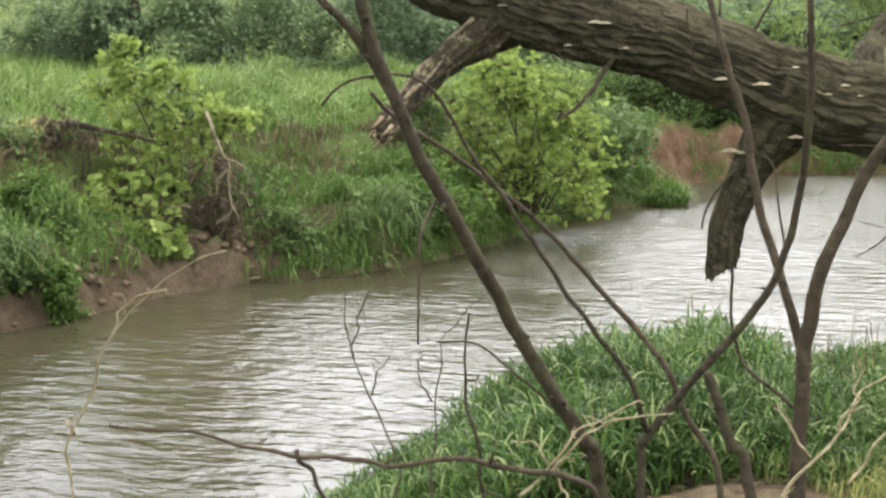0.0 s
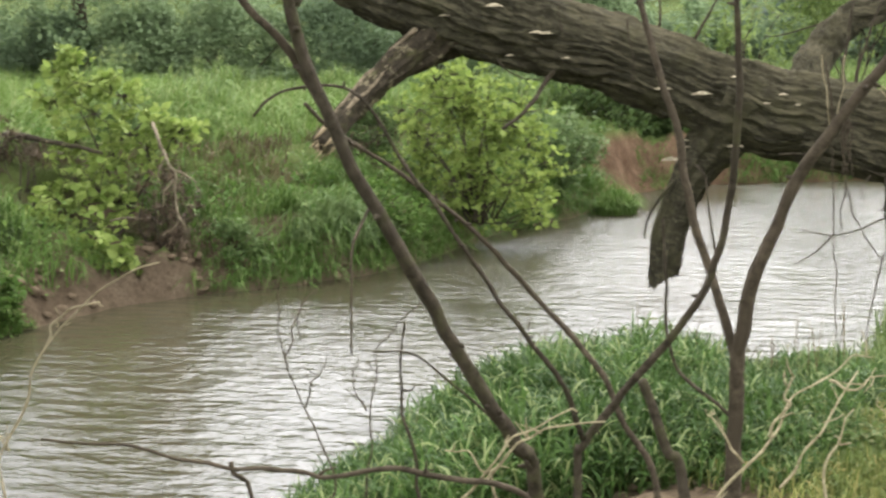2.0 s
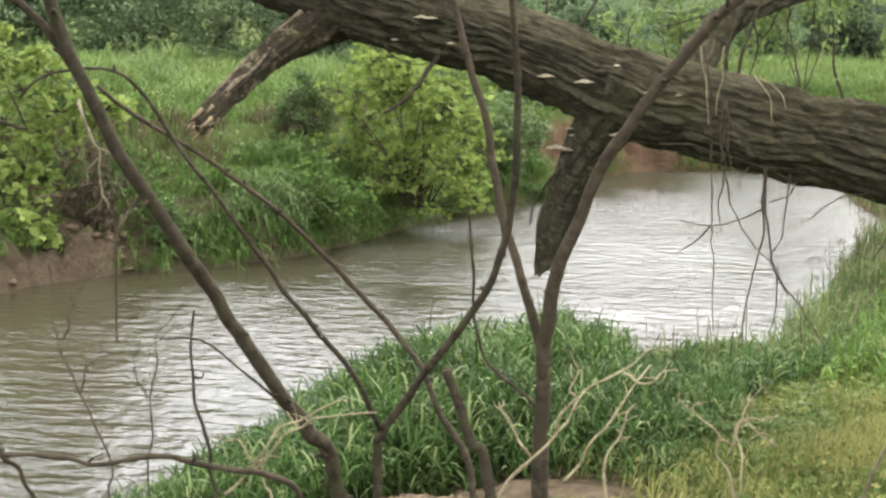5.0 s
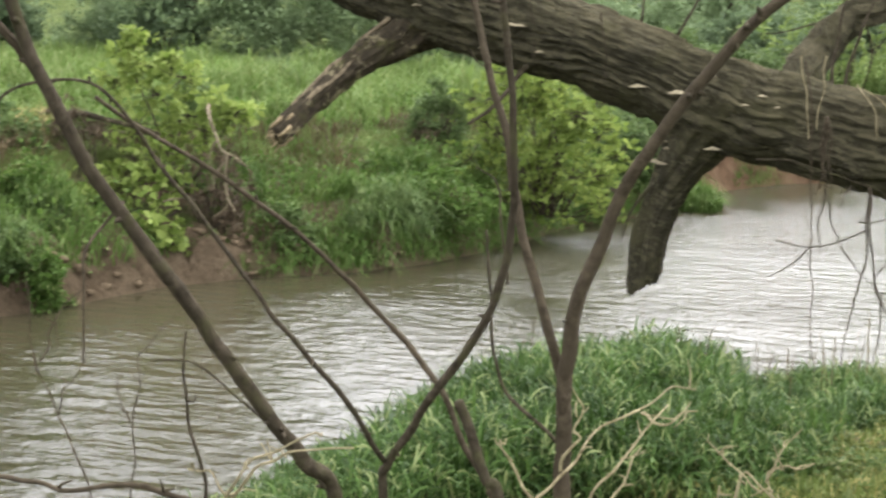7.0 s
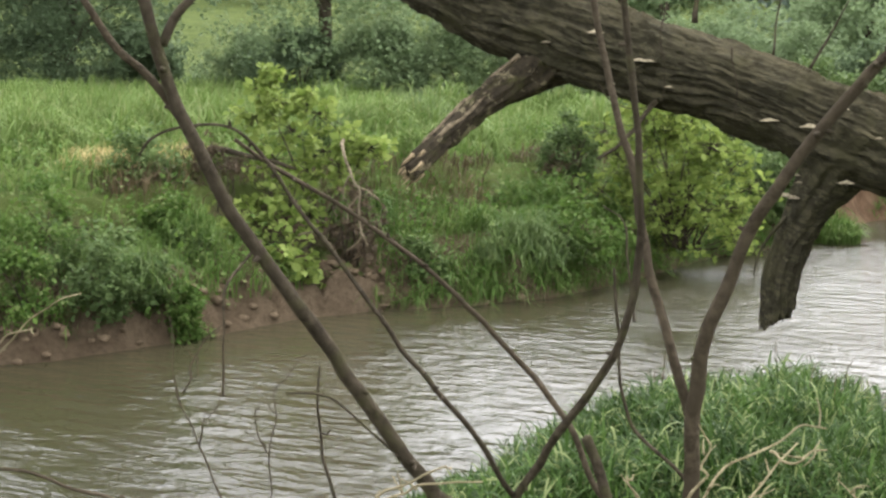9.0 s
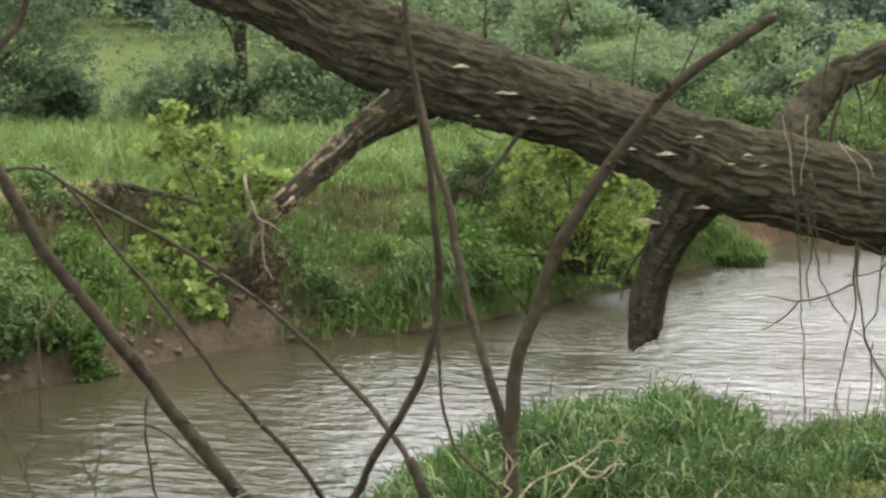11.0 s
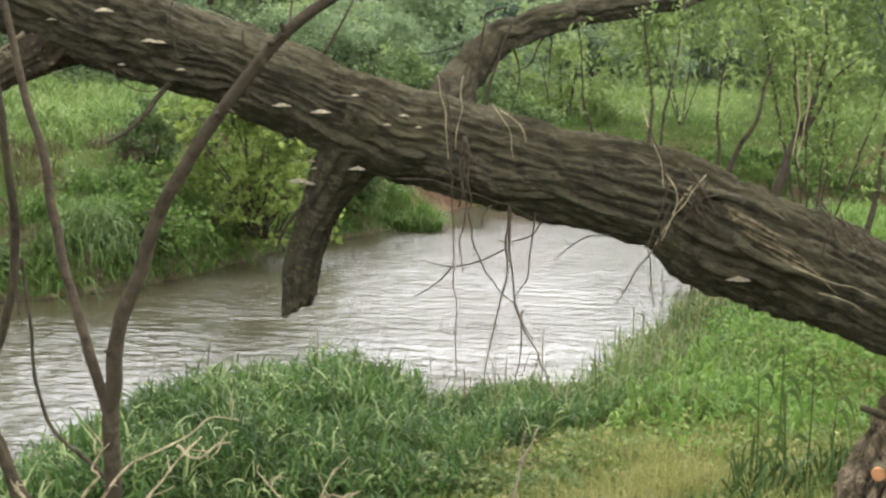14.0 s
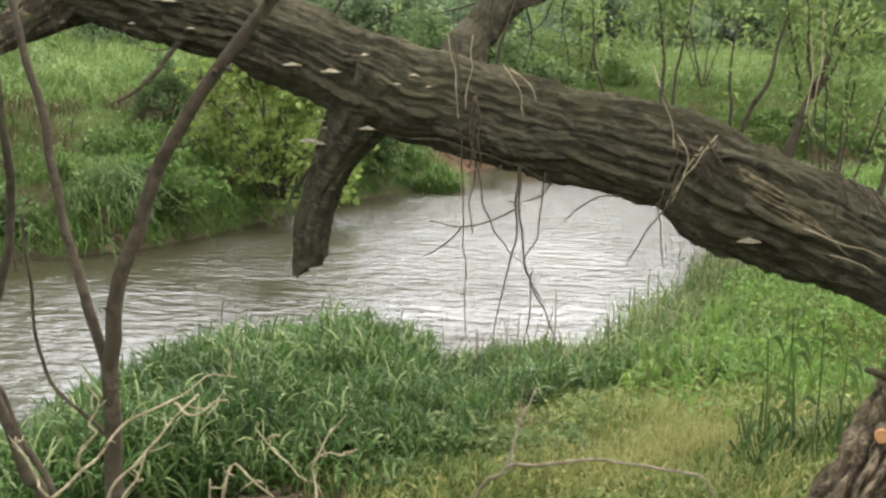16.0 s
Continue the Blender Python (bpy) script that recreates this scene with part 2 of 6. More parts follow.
M_PEEL = plain("peeled_wood", (0.06, 0.048, 0.031), (0.2, 0.16, 0.105), 22.0, 0.85, 0.7)
M_HAY = foliage("dry_grass", (0.30, 0.25, 0.10), (0.50, 0.42, 0.20), None, 1.0, 0.3)
M_WHITE = plain("white_paint", (0.78, 0.78, 0.76), (0.82, 0.82, 0.80), 8.0, 0.5, 0.05)
M_STEEL = plain("galvanised_steel", (0.16, 0.165, 0.17), (0.22, 0.225, 0.23), 10.0, 0.5, 0.05)


# ---- mesh tools ----
rng = np.random.default_rng(7)
HASH = rng.random(4096)
BASE = {}


def vnoise(p):
    """Smooth noise in 0..1 for rows of 3D points."""
    p = np.asarray(p, float)
    i = np.floor(p).astype(np.int64)
    f = p - i
    f = f * f * (3 - 2 * f)
    out = 0
    for dx in (0, 1):
        for dy in (0, 1):
            for dz in (0, 1):
                h = HASH[((i[:, 0] + dx) * 73 + (i[:, 1] + dy) * 1619 + (i[:, 2] + dz) * 389) % 4096]
                w = (f[:, 0] if dx else 1 - f[:, 0]) * (f[:, 1] if dy else 1 - f[:, 1]) * (f[:, 2] if dz else 1 - f[:, 2])
                out = out + h * w
    return out


def fbm(p, octaves=4):
    p = np.asarray(p, float)
    return sum(vnoise(p * 2**k + 17 * k) * 0.5**k for k in range(octaves)) / sum(0.5**k for k in range(octaves))


def mesh_from(name, v, f, mat, smooth=True):
    """A mesh from arrays of corners and of faces that all have as many sides."""
    v, f = np.ascontiguousarray(v, np.float32), np.ascontiguousarray(f, np.int32)
    me = bpy.data.meshes.new(name)
    n, k = f.shape
    me.vertices.add(len(v))
    me.vertices.foreach_set("co", v.ravel())
    me.loops.add(n * k)
    me.loops.foreach_set("vertex_index", f.ravel())
    me.polygons.add(n)
    me.polygons.foreach_set("loop_start", np.arange(0, n * k, k, dtype=np.int32))
    me.polygons.foreach_set("use_smooth", np.full(n, smooth))
    me.materials.append(mat)
    me.update(calc_edges=True)
    me.validate()
    return me


def thing(name, base, label, category, group="", kind=""):
    ob = new(name)
    ob.empty_display_size = 0.1
    ob.location = base
    BASE[ob.name] = Vector(base)
    return tagged(ob, label, category, group, kind)


def part(name, vf, mat, parent, label="", smooth=True):
    """One mesh under a thing or a part, given in world coordinates."""
    base = BASE[parent.name]
    ob = new(name, mesh_from(name, np.asarray(vf[0]) - np.array(base), vf[1], mat, smooth))
    ob.parent = parent
    BASE[ob.name] = base
    return tagged(ob, label)


def single(name, vf, mat, label, category, group="", kind="", smooth=True):
    ob = new(name, mesh_from(name, vf[0], vf[1], mat, smooth))
    BASE[ob.name] = Vector((0, 0, 0))
    return tagged(ob, label, category, group, kind)


def join(parts):
    vs, fs, n = [], [], 0
    for v, f in parts:
        vs.append(np.asarray(v))
        fs.append(np.asarray(f) + n)
        n += len(v)
    return np.concatenate(vs), np.concatenate(fs)


def spline(pts, step):
    """A smooth line through points, in steps of about that length."""
    p = np.asarray(pts, float)
    p = np.vstack([2 * p[0] - p[1], p, 2 * p[-1] - p[-2]])
    out = []
    for a, b, c, d in zip(p, p[1:], p[2:], p[3:]):
        n = max(2, int(np.linalg.norm((c - b)[:3]) / step))
        t = np.linspace(0, 1, n, endpoint=False)[:, None]
        out.append(0.5 * (2 * b + (c - a) * t + (2 * a - 5 * b + 4 * c - d) * t**2 + (3 * b - a - 3 * c + d) * t**3))
    return np.vstack(out + [p[-2:-1]])


def tube(pts, r0, r1, sides=8, step=0.05, rough=0.0, crook=0.0, shape=None, seed=0):
    """A tapered, slightly crooked branch along points; quads, with closed ends. shape(angle, s, radius) may carve the bark."""
    line = spline(pts, step)
    n = len(line)
    if crook:
        s = np.arange(n)[:, None] * step
        for k in range(3):
            line[:, k] += crook * (fbm(np.hstack([s * 6, s * 0 + seed + 3.1 * k, s * 0]), 2) - 0.5) * np.sin(np.linspace(0, np.pi, n))
    tan = np.gradient(line, axis=0)
    tan /= np.linalg.norm(tan, axis=1)[:, None] + 1e-9
    ref = np.array([0.31, 0.17, 0.93]) if abs(tan[0, 2]) < 0.8 else np.array([0.9, 0.3, 0.1])
    u = np.cross(tan, ref)
    u /= np.linalg.norm(u, axis=1)[:, None]
    w = np.cross(tan, u)
    rad = np.interp(np.linspace(0, 1, n), np.linspace(0, 1, len(r0)), r0) if np.ndim(r0) else np.linspace(r0, r1, n)
    ang = np.linspace(0, 2 * np.pi, sides, endpoint=False)
    ring = np.cos(ang)[None, :, None] * u[:, None] + np.sin(ang)[None, :, None] * w[:, None]
    rr = rad[:, None] * np.ones(sides)[None]
    s = np.arange(n)[:, None] * step * np.ones(sides)[None]
    if rough:
        q = np.stack([np.cos(ang)[None] * 1.5 + 0 * s, np.sin(ang)[None] * 1.5 + 0 * s, s * 9 + seed], -1).reshape(-1, 3)
        rr = rr * (1 + rough * (fbm(q, 3).reshape(n, sides) - 0.5) * 2)
    if shape is not None:
        rr = shape(ang[None] + 0 * s, s, rr)
    v = (line[:, None] + ring * rr[..., None]).reshape(-1, 3)
    i, j = np.meshgrid(np.arange(n - 1), np.arange(sides), indexing="ij")
    a, b = i * sides + j, i * sides + (j + 1) % sides
    f = np.stack([a, a + sides, b + sides, b], -1).reshape(-1, 4)
    v = np.vstack([v, line[0] - tan[0] * rad[0] * 0.2, line[-1] + tan[-1] * rad[-1] * 0.4])
    k = np.arange(0, sides, 2)
    c0 = np.stack([np.full(len(k), n * sides), k, (k + 1) % sides, (k + 2) % sides], -1)
    e = (n - 1) * sides
    c1 = np.stack([np.full(len(k), n * sides + 1), e + (k + 2) % sides, e + (k + 1) % sides, e + k], -1)
    return v, np.vstack([f, c0, c1]).astype(int)


def leaves(centres, size, lengthen=1.6, droop=0.2, flat=0.5, r=rng):
    """Folded, pointed leaves, two triangles each, at rows of points."""
    n = len(centres)
    az, tilt = r.uniform(0, 2 * np.pi, n), r.normal(-droop, 0.55, n)
    d = np.stack([np.cos(az) * np.cos(tilt), np.sin(az) * np.cos(tilt), np.sin(tilt)], -1)
    side = np.cross(d, np.stack([r.normal(0, flat, n), r.normal(0, flat, n), np.ones(n)], -1))
    side /= np.linalg.norm(side, axis=1)[:, None] + 1e-9
    up = np.cross(side, d)
    s = size * r.uniform(0.6, 1.3, n)[:, None]
    ln = s * lengthen
    a = centres - d * ln * 0.5
    mid = centres - d * ln * 0.05
    v = np.stack([a, mid + side * s * 0.5 + up * s * 0.12, centres + d * ln * 0.5, mid - side * s * 0.5 + up * s * 0.12], 1)
    k = 4 * np.arange(n)[:, None]
    return v.reshape(-1, 3), np.concatenate([k + [0, 1, 2], k + [0, 2, 3]])


def blades(root, length, width, lean=0.35, r=rng, wind=(0.12, 0.05), hook=0.0):
    """Bent grass blades of five triangles each."""
    n = len(root)
    az = r.uniform(0, 2 * np.pi, n)
    ln = length * r.uniform(0.55, 1.15, n)
    bend = np.abs(r.normal(lean, lean * 0.6, n))
    out = np.stack([np.cos(az) + wind[0], np.sin(az) + wind[1], np.zeros(n)], -1)
    side = np.stack([-np.sin(az), np.cos(az), np.zeros(n)], -1)
    turn = r.uniform(-1.2, 1.2, n)[:, None]
    side = side * np.cos(turn) + out * np.sin(turn)
    w = (width * r.uniform(0.6, 1.3, n))[:, None]
    rows = []
    for t, ww in ((0.0, 0.7), (0.42, 1.0), (0.78, 0.8)):
        c = root + np.array([0, 0, 1.0]) * (ln * (t - 0.45 * bend * t**3))[:, None] + out * (ln * bend * t**2.4)[:, None]
        rows += [c - side * w * ww / 2, c + side * w * ww / 2]
    rows.append(root + np.array([0, 0, 1.0]) * (ln * (1 - 0.75 * bend - 0.8 * hook))[:, None] + out * (ln * (bend * 1.1 + hook))[:, None])
    v = np.stack(rows, 1).reshape(-1, 3)
    k = 7 * np.arange(n)[:, None]
    f = np.concatenate([k + [0, 1, 3], k + [0, 3, 2], k + [2, 3, 5], k + [2, 5, 4], k + [4, 5, 6]])
    return v, f


# ---- the lie of the land ----
FAR_SHORE = [(-40, -14), (-14, 3), (-9.5, 7.4), (-7.4, 9.4), (-6.8, 10.7), (-6.4, 12.3), (-5.8, 13.2), (-5.0, 13.9), (-4.3, 14.9),
             (-3.9, 16.3), (-3.5, 19.0), (-2.75, 20.9), (-2.45, 22.2), (-2.15, 24.9), (-1.3, 26.5), (2.0, 27.8), (6, 28.6), (40, 32)]
NEAR_SHORE = [(-40, -26), (-12, -4), (-4, 2.0), (-2.4, 4.5), (-2.05, 6.5), (-1.85, 8.2), (-1.6, 9.2), (-0.9, 9.8), (0.3, 10.0),
              (1.2, 10.7), (1.8, 13.5), (2.3, 17.0), (2.95, 19.6), (2.6, 22.0), (2.4, 24.8), (4, 25.6), (10, 26), (40, 28)]

MX, MY, NX, NY, BX, BY = -0.3, 5.3, 0.12, 5.8, 1.05, 7.85  # bare mud on the near bank


def line_dist(p, line):
    best = np.full(len(p), 1e9)
    for a, b in zip(np.array(line, float), np.array(line[1:], float)):
        t = np.clip(((p - a) @ (b - a)) / ((b - a) @ (b - a)), 0, 1)[:, None]
        best = np.minimum(best, np.linalg.norm(p - a - t * (b - a), axis=1))
    return best


def in_river(p):
    ring = np.array(FAR_SHORE + NEAR_SHORE[::-1], float)
    x, y = p[:, 0], p[:, 1]
    odd = np.zeros(len(p), bool)
    for (x0, y0), (x1, y1) in zip(ring, np.roll(ring, -1, 0)):
        if y0 != y1:
            odd ^= ((y0 > y) != (y1 > y)) & (x < (x1 - x0) * (y - y0) / (y1 - y0) + x0)
    return odd


def land(x, y):
    """Height of the ground, distance to the far and near shore, and whether it is river bed."""
    x, y = np.asarray(x, float), np.asarray(y, float)
    p = np.stack([x, y], -1)
    wob = (fbm(np.stack([x * 1.3, y * 1.3, 0 * x], -1), 3) - 0.5) * 0.5
    df, dn, wet = line_dist(p, FAR_SHORE) + 0 * x, line_dist(p, NEAR_SHORE), in_river(p)
    rough = (fbm(np.stack([x * 0.9, y * 0.9, 5 + 0 * x], -1), 4) - 0.5)
    fine = (fbm(np.stack([x * 4, y * 4, 9 + 0 * x], -1), 3) - 0.5)
    dfw = np.maximum(df + wob * np.minimum(df, 1.0), 0)
    zf = np.interp(dfw, [0, 0.1, 0.22, 0.5, 1.0, 1.7, 1.95, 2.5, 5, 14, 60], [0, 0.14, 0.3, 0.47, 0.74, 1.02, 1.31, 1.43, 1.63, 2.14, 2.5])
    lumps = np.abs(fbm(np.stack([x * 2.6, y * 2.6, 3 + 0 * x], -1), 3) - 0.5) * 2
    zf = zf + 0.5 * (lumps - 0.22) * np.interp(dfw, [0, 0.15, 0.7, 1.2], [0, 1, 0.8, 0])
    zf = zf + rough * np.minimum(dfw * 0.35, 0.45) + fine * np.minimum(dfw * 0.4, 0.12)
    zn = np.interp(dn, [0, 0.3, 1.5, 3, 5, 7, 11, 60], [0, 0.08, 0.17, 0.38, 0.72, 0.95, 1.1, 1.5])
    zn = zn + rough * np.minimum(dn * 0.12, 0.25) + fine * np.minimum(dn * 0.15, 0.06)
    zn = zn + 0.16 * np.exp(-(((x - MX) / 0.8) ** 2 + ((y - MY) / 0.55) ** 2))
    face = np.exp(-((x + 2.4) / 1.1) ** 2 - ((y - 24.6) / 2.0) ** 2) + 0.6 * np.exp(-((x + 1.4) / 1.1) ** 2 - ((y - 27.0) / 0.9) ** 2)
    zf = zf + face * (np.interp(dfw, [0, 0.2, 0.45, 0.7, 1.6], [0, 0.1, 0.75, 0.6, 0]) + 0.35 * (lumps - 0.3) * np.minimum(dfw * 3, 1))
    z = np.where(df < dn, zf, zn)
    r = np.hypot(x, y)
    z = z + np.interp(r, [0, 48, 100, 300, 3000], [0, 0, 4.8, 28, 130]) * np.where(y > 0, 1, 0.3)
    bed = -0.05 - 0.5 * np.minimum(np.minimum(df, dn) / 1.2, 1)
    return np.where(wet, bed, z), df, dn, wet


def on_land(x, y):
    return float(land([x], [y])[0][0])


def axis(lo, hi, step, reach):
    mid = np.arange(lo, hi, step)
    grow = step * np.cumsum(1.16 ** np.arange(1, 200))
    grow = grow[grow < reach]
    return np.concatenate([lo - grow[::-1], mid, hi + grow])


gx, gy = axis(-12, 7, 0.11, 2600), axis(1, 29, 0.13, 2600)
X, Y = np.meshgrid(gx, gy)
Z, _, _, _ = land(X.ravel(), Y.ravel())
i, j = np.meshgrid(np.arange(len(gy) - 1), np.arange(len(gx) - 1), indexing="ij")
a = i * len(gx) + j
single("ground", (np.stack([X.ravel(), Y.ravel(), Z], -1), np.stack([a, a + 1, a + 1 + len(gx), a + len(gx)], -1).reshape(-1, 4)),
       M_GROUND, "earth river banks and grassy fields rising to a hill", "ground", kind="structure")

wx, wy = np.linspace(-45, 45, 90), np.linspace(-30, 35, 65)
X, Y = np.meshgrid(wx, wy)
i, j = np.meshgrid(np.arange(64), np.arange(89), indexing="ij")
a = i * 90 + j
single("water", (np.stack([X.ravel(), Y.ravel(), 0 * X.ravel()], -1), np.stack([a, a + 1, a + 91, a + 90], -1).reshape(-1, 4)),
       M_WATER, "rippled brown river water reflecting a pale sky", "river", kind="structure")


# ---- grasses ----
def scatter(n, x0, x1, y0, y1, keep, clump=1.0, seed=1):
    r = np.random.default_rng(seed)
    x, y = r.uniform(x0, x1, n), r.uniform(y0, y1, n)
    z, df, dn, wet = land(x, y)
    q = fbm(np.stack([x * clump, y * clump, seed + 0 * x], -1), 3)
    ok = ~wet & keep(x, y, z, df, dn, q, r.random(n))
    return np.stack([x, y, z - 0.02], -1)[ok], q[ok], r


def grass(name, spots, q, r, length, width, lean, mat, label, tall=0.9, hook=0.0):
    ln = length * (1 + tall * (q - 0.5) * 2)
    single(name, blades(spots, np.maximum(ln, 0.04), width, lean, r, hook=hook), mat, label, "grass", kind="stuff")


MOUND = lambda x, y: np.exp(-(((x - MX) / 0.62) ** 2 + ((y - MY) / 0.42) ** 2)) + 1.3 * np.exp(-(((x - NX) / 0.66) ** 2 + ((y - NY) / 0.44) ** 2))
FRONT = lambda x: np.interp(x, [-1.0, -0.2], [5.1, 6.0])  # where the reeds begin
BARE = lambda x, y: np.exp(-(((x - BX) / 0.28) ** 2 + ((y - BY) / 0.3) ** 2))

def reed_plants(root, height, r, leaf=0.26, width=0.019, per=6, droop=1.0):
    """Upright reed stems with long leaves that rise along them and bend over."""
    n = len(root)
    lean = np.stack([r.normal(0.03, 0.1, n), r.normal(-0.01, 0.1, n), np.ones(n)], -1)
    az0 = r.uniform(0, 2 * np.pi, n)
    top = root + lean * height[:, None]
    sd = np.stack([-np.sin(az0), np.cos(az0), 0 * az0], -1) * 0.0035
    stem_v = np.stack([root - sd, root + sd, top], 1).reshape(-1, 3)
    k = 3 * np.arange(n)[:, None]
    sets = [(stem_v, k + [0, 1, 2])]
    for m in range(per):
        u = (0.22 + 0.74 * (m + r.uniform(-0.3, 0.3, n)) / max(per - 1, 1)).clip(0.1, 1)
        az = az0 + np.pi * m + r.normal(0, 0.7, n)
        ln = leaf * (height / 0.6) ** 0.5 * r.uniform(0.6, 1.2, n) * (1.1 - 0.3 * u)
        out = np.stack([np.cos(az), np.sin(az), 0 * az], -1)
        tw = r.normal(0, 0.5, n)[:, None]
        side = np.stack([-np.sin(az), np.cos(az), 0 * az], -1) * np.cos(tw) + np.array([0, 0, 1.0]) * np.sin(tw)
        start = np.radians(r.uniform(55, 86, n))
        turn = droop * r.uniform(0.3, 2.1, n)
        p, ang, rows = root + lean * (u * height)[:, None], start, []
        for t, w in ((0.0, 0.5), (0.28, 1.0), (0.56, 0.95), (0.82, 0.6)):
            hw = side * (0.5 * width * w * (ln / 0.3) ** 0.5 * r.uniform(0.8, 1.2, n))[:, None]
            rows += [p - hw, p + hw]
            ang = start - turn * (t + 0.12)
            p = p + (out * np.cos(ang)[:, None] + np.array([0, 0, 1.0]) * np.sin(ang)[:, None]) * (0.27 * ln)[:, None]
        rows.append(p)
        v = np.stack(rows, 1).reshape(-1, 3)
        k = 9 * np.arange(n)[:, None]
        sets.append((v, np.concatenate([k + [0, 1, 3], k + [0, 3, 2], k + [2, 3, 5], k + [2, 5, 4], k + [4, 5, 7], k + [4, 7, 6], k + [6, 7, 8]])))
    return join(sets)


s, q, r = scatter(13500, -2.2, 2.2, 5.1, 11.0, lambda x, y, z, df, dn, q, u: (y > FRONT(x) + 1.2 * (q - 0.4)) & (u > 1.2 * MOUND(x, y)) & (u > 1.3 * BARE(x, y)) & (dn < 4.2)
                  & (x + 0.5 * (q - 0.5) < 1.6 - 0.25 * (9.5 - y).clip(-3, 9)) & (u < 0.55 + q), 1.4, 3)
tall = (0.11 + 0.47 * q) * np.interp(s[:, 0], [-2.2, -1.6, -1.1, -0.3, 0.1, 0.4, 0.8, 2], [0.6, 0.75, 1.02, 1.2, 1.0, 0.84, 0.78, 0.75])
shore = line_dist(s[:, :2], NEAR_SHORE)
tall = tall * np.where(s[:, 0] > 0.2, np.interp(shore, [0.2, 1.0, 2.0], [0.52, 0.75, 1.1]), 1.0)
tall = tall * np.interp(s[:, 1] - FRONT(s[:, 0]), [0, 0.9], [0.55, 1]) * r.uniform(0.75, 1.15, len(s))
single("reed_grass", reed_plants(s, tall, r), M_REED, "tall green reed grass along the low river bank", "grass", kind="stuff")
s, q, r = scatter(40000, 0.4, 9, 9.5, 27, lambda x, y, z, df, dn, q, u: (dn < 1.6) & (dn < df) & (u < 0.3 + q), 1.2, 4)
grass("shore_grass", s, q, r, 0.36, 0.013, 0.45, M_SHORE, "tall grass at the water's edge", 0.7)
s, q, r = scatter(125000, -2.2, 5.0, 2.6, 13.0, lambda x, y, z, df, dn, q, u: (dn > 1.2) & (u < np.interp(x + 2 * (q - 0.5), [-2.2, -0.9], [0, 1])) & (x > 0.95 - 0.25 * (9.5 - y).clip(-3, 9)) & (u > 1.3 * MOUND(x, y))
                  & (u > 1.1 * BARE(x, y)) & (u < 0.4 + q), 1.1, 5)
grass("meadow_grass", s, q, r, 0.19, 0.0095, 0.5, M_MEADOW, "short yellow-green grass on the trodden bank", 0.8)
s, q, r = scatter(26000, -4.5, 9, -6, 3.0, lambda x, y, z, df, dn, q, u: (dn > 0.6) & (dn < df) & (u < 0.4 + q) & (u < np.exp(-(((x - 2) / 4.5) ** 4)) * np.interp(y, [-6, -3, 2.5, 3], [0, 1, 1, 0.6])), 1.1, 25)
grass("bank_top_grass", s, q, r, 0.2, 0.016, 0.5, M_MEADOW, "short yellow-green grass on the top of the bank", 0.8)
s, q, r = scatter(20000, 4.0, 9, 2.6, 9, lambda x, y, z, df, dn, q, u: (u < 0.4 + q) & (u < np.interp(x, [4, 5, 6.5, 9], [0.2, 1, 1, 0])), 1.1, 26)
grass("side_grass", s, q, r, 0.18, 0.012, 0.5, M_MEADOW, "yellow-green grass beside the stump", 0.8)
s, q, r = scatter(66000, 1.2, 8, 6.8, 24, lambda x, y, z, df, dn, q, u: (dn > 0.7) & (dn < df) & (u < (0.3 + q) * np.interp(y + 3 * (q - 0.5), [8.0, 9.8], [0, 1]) * np.interp(x - 0.1 * (y - 8) + 1.5 * (q - 0.5), [1.6, 2.5], [0.12, 1])), 0.9, 6)
grass("lush_grass", s, q, r, 0.3, 0.02, 0.6, M_LUSH, "bright green grass and herbs beyond the fallen trunk", 0.7)
RED = lambda x, y: np.exp(-(((x + 2.6) / 0.8) ** 2 + ((y - 24.3) / 1.7) ** 2)) + np.exp(-(((x + 1.5) / 1.0) ** 2 + ((y - 26.9) / 0.8) ** 2)) + np.exp(-(((x + 6.35) / 0.55) ** 2 + ((y - 13.3) / 0.45) ** 2)) + np.exp(-(((x + 7.5) / 0.9) ** 2 + ((y - 13.2) / 0.6) ** 2))
s, q, r = scatter(260000, -16, 9, 5, 33, lambda x, y, z, df, dn, q, u: (df < dn) & (df > np.where(x < -5.2, 0.12, 0.0) + 0.35 * (q - 0.35)) & ((df < 1.75) | (df > 2.6) | (u < 0.16) | (x > -0.6)) & (df < 3.4) & (u < 0.25 + q) & (u > 1.4 * RED(x, y)), 1.0, 7)
grass("bank_grass", s, q, r, 0.27, 0.014, 0.75, M_SLOPE, "rank grass covering the far river bank", 1.3)
s, q, r = scatter(70000, -30, 8, 10, 40, lambda x, y, z, df, dn, q, u: (df < dn) & (df > 2.4) & (u < 0.3 + q), 0.35, 8)
grass("field_grass", s, q, r, 0.46, 0.021, 0.5, M_FIELD, "tall uncut meadow grass on the far field", 0.6)
s, q, r = scatter(60000, 2.2, 24, 12, 44, lambda x, y, z, df, dn, q, u: (dn < df) & (dn > 2) & (u < 0.3 + q), 0.35, 9)
grass("pasture_grass", s, q, r, 0.4, 0.04, 0.3, M_FIELD, "green pasture grass behind the trunk", 0.5)


def herbs(name, spots, q, r, height, size, mat, label, lengthen=1.5):
    """Broad-leaved herbs in low heaps."""
    p = spots + np.stack([r.normal(0, 0.03, len(spots)), r.normal(0, 0.03, len(spots)), height * r.random(len(spots)) * (0.35 + 1.3 * q)], -1)
    single(name, leaves(p, size, lengthen, 0.1, 0.5, r), mat, label, "herbs", kind="stuff")


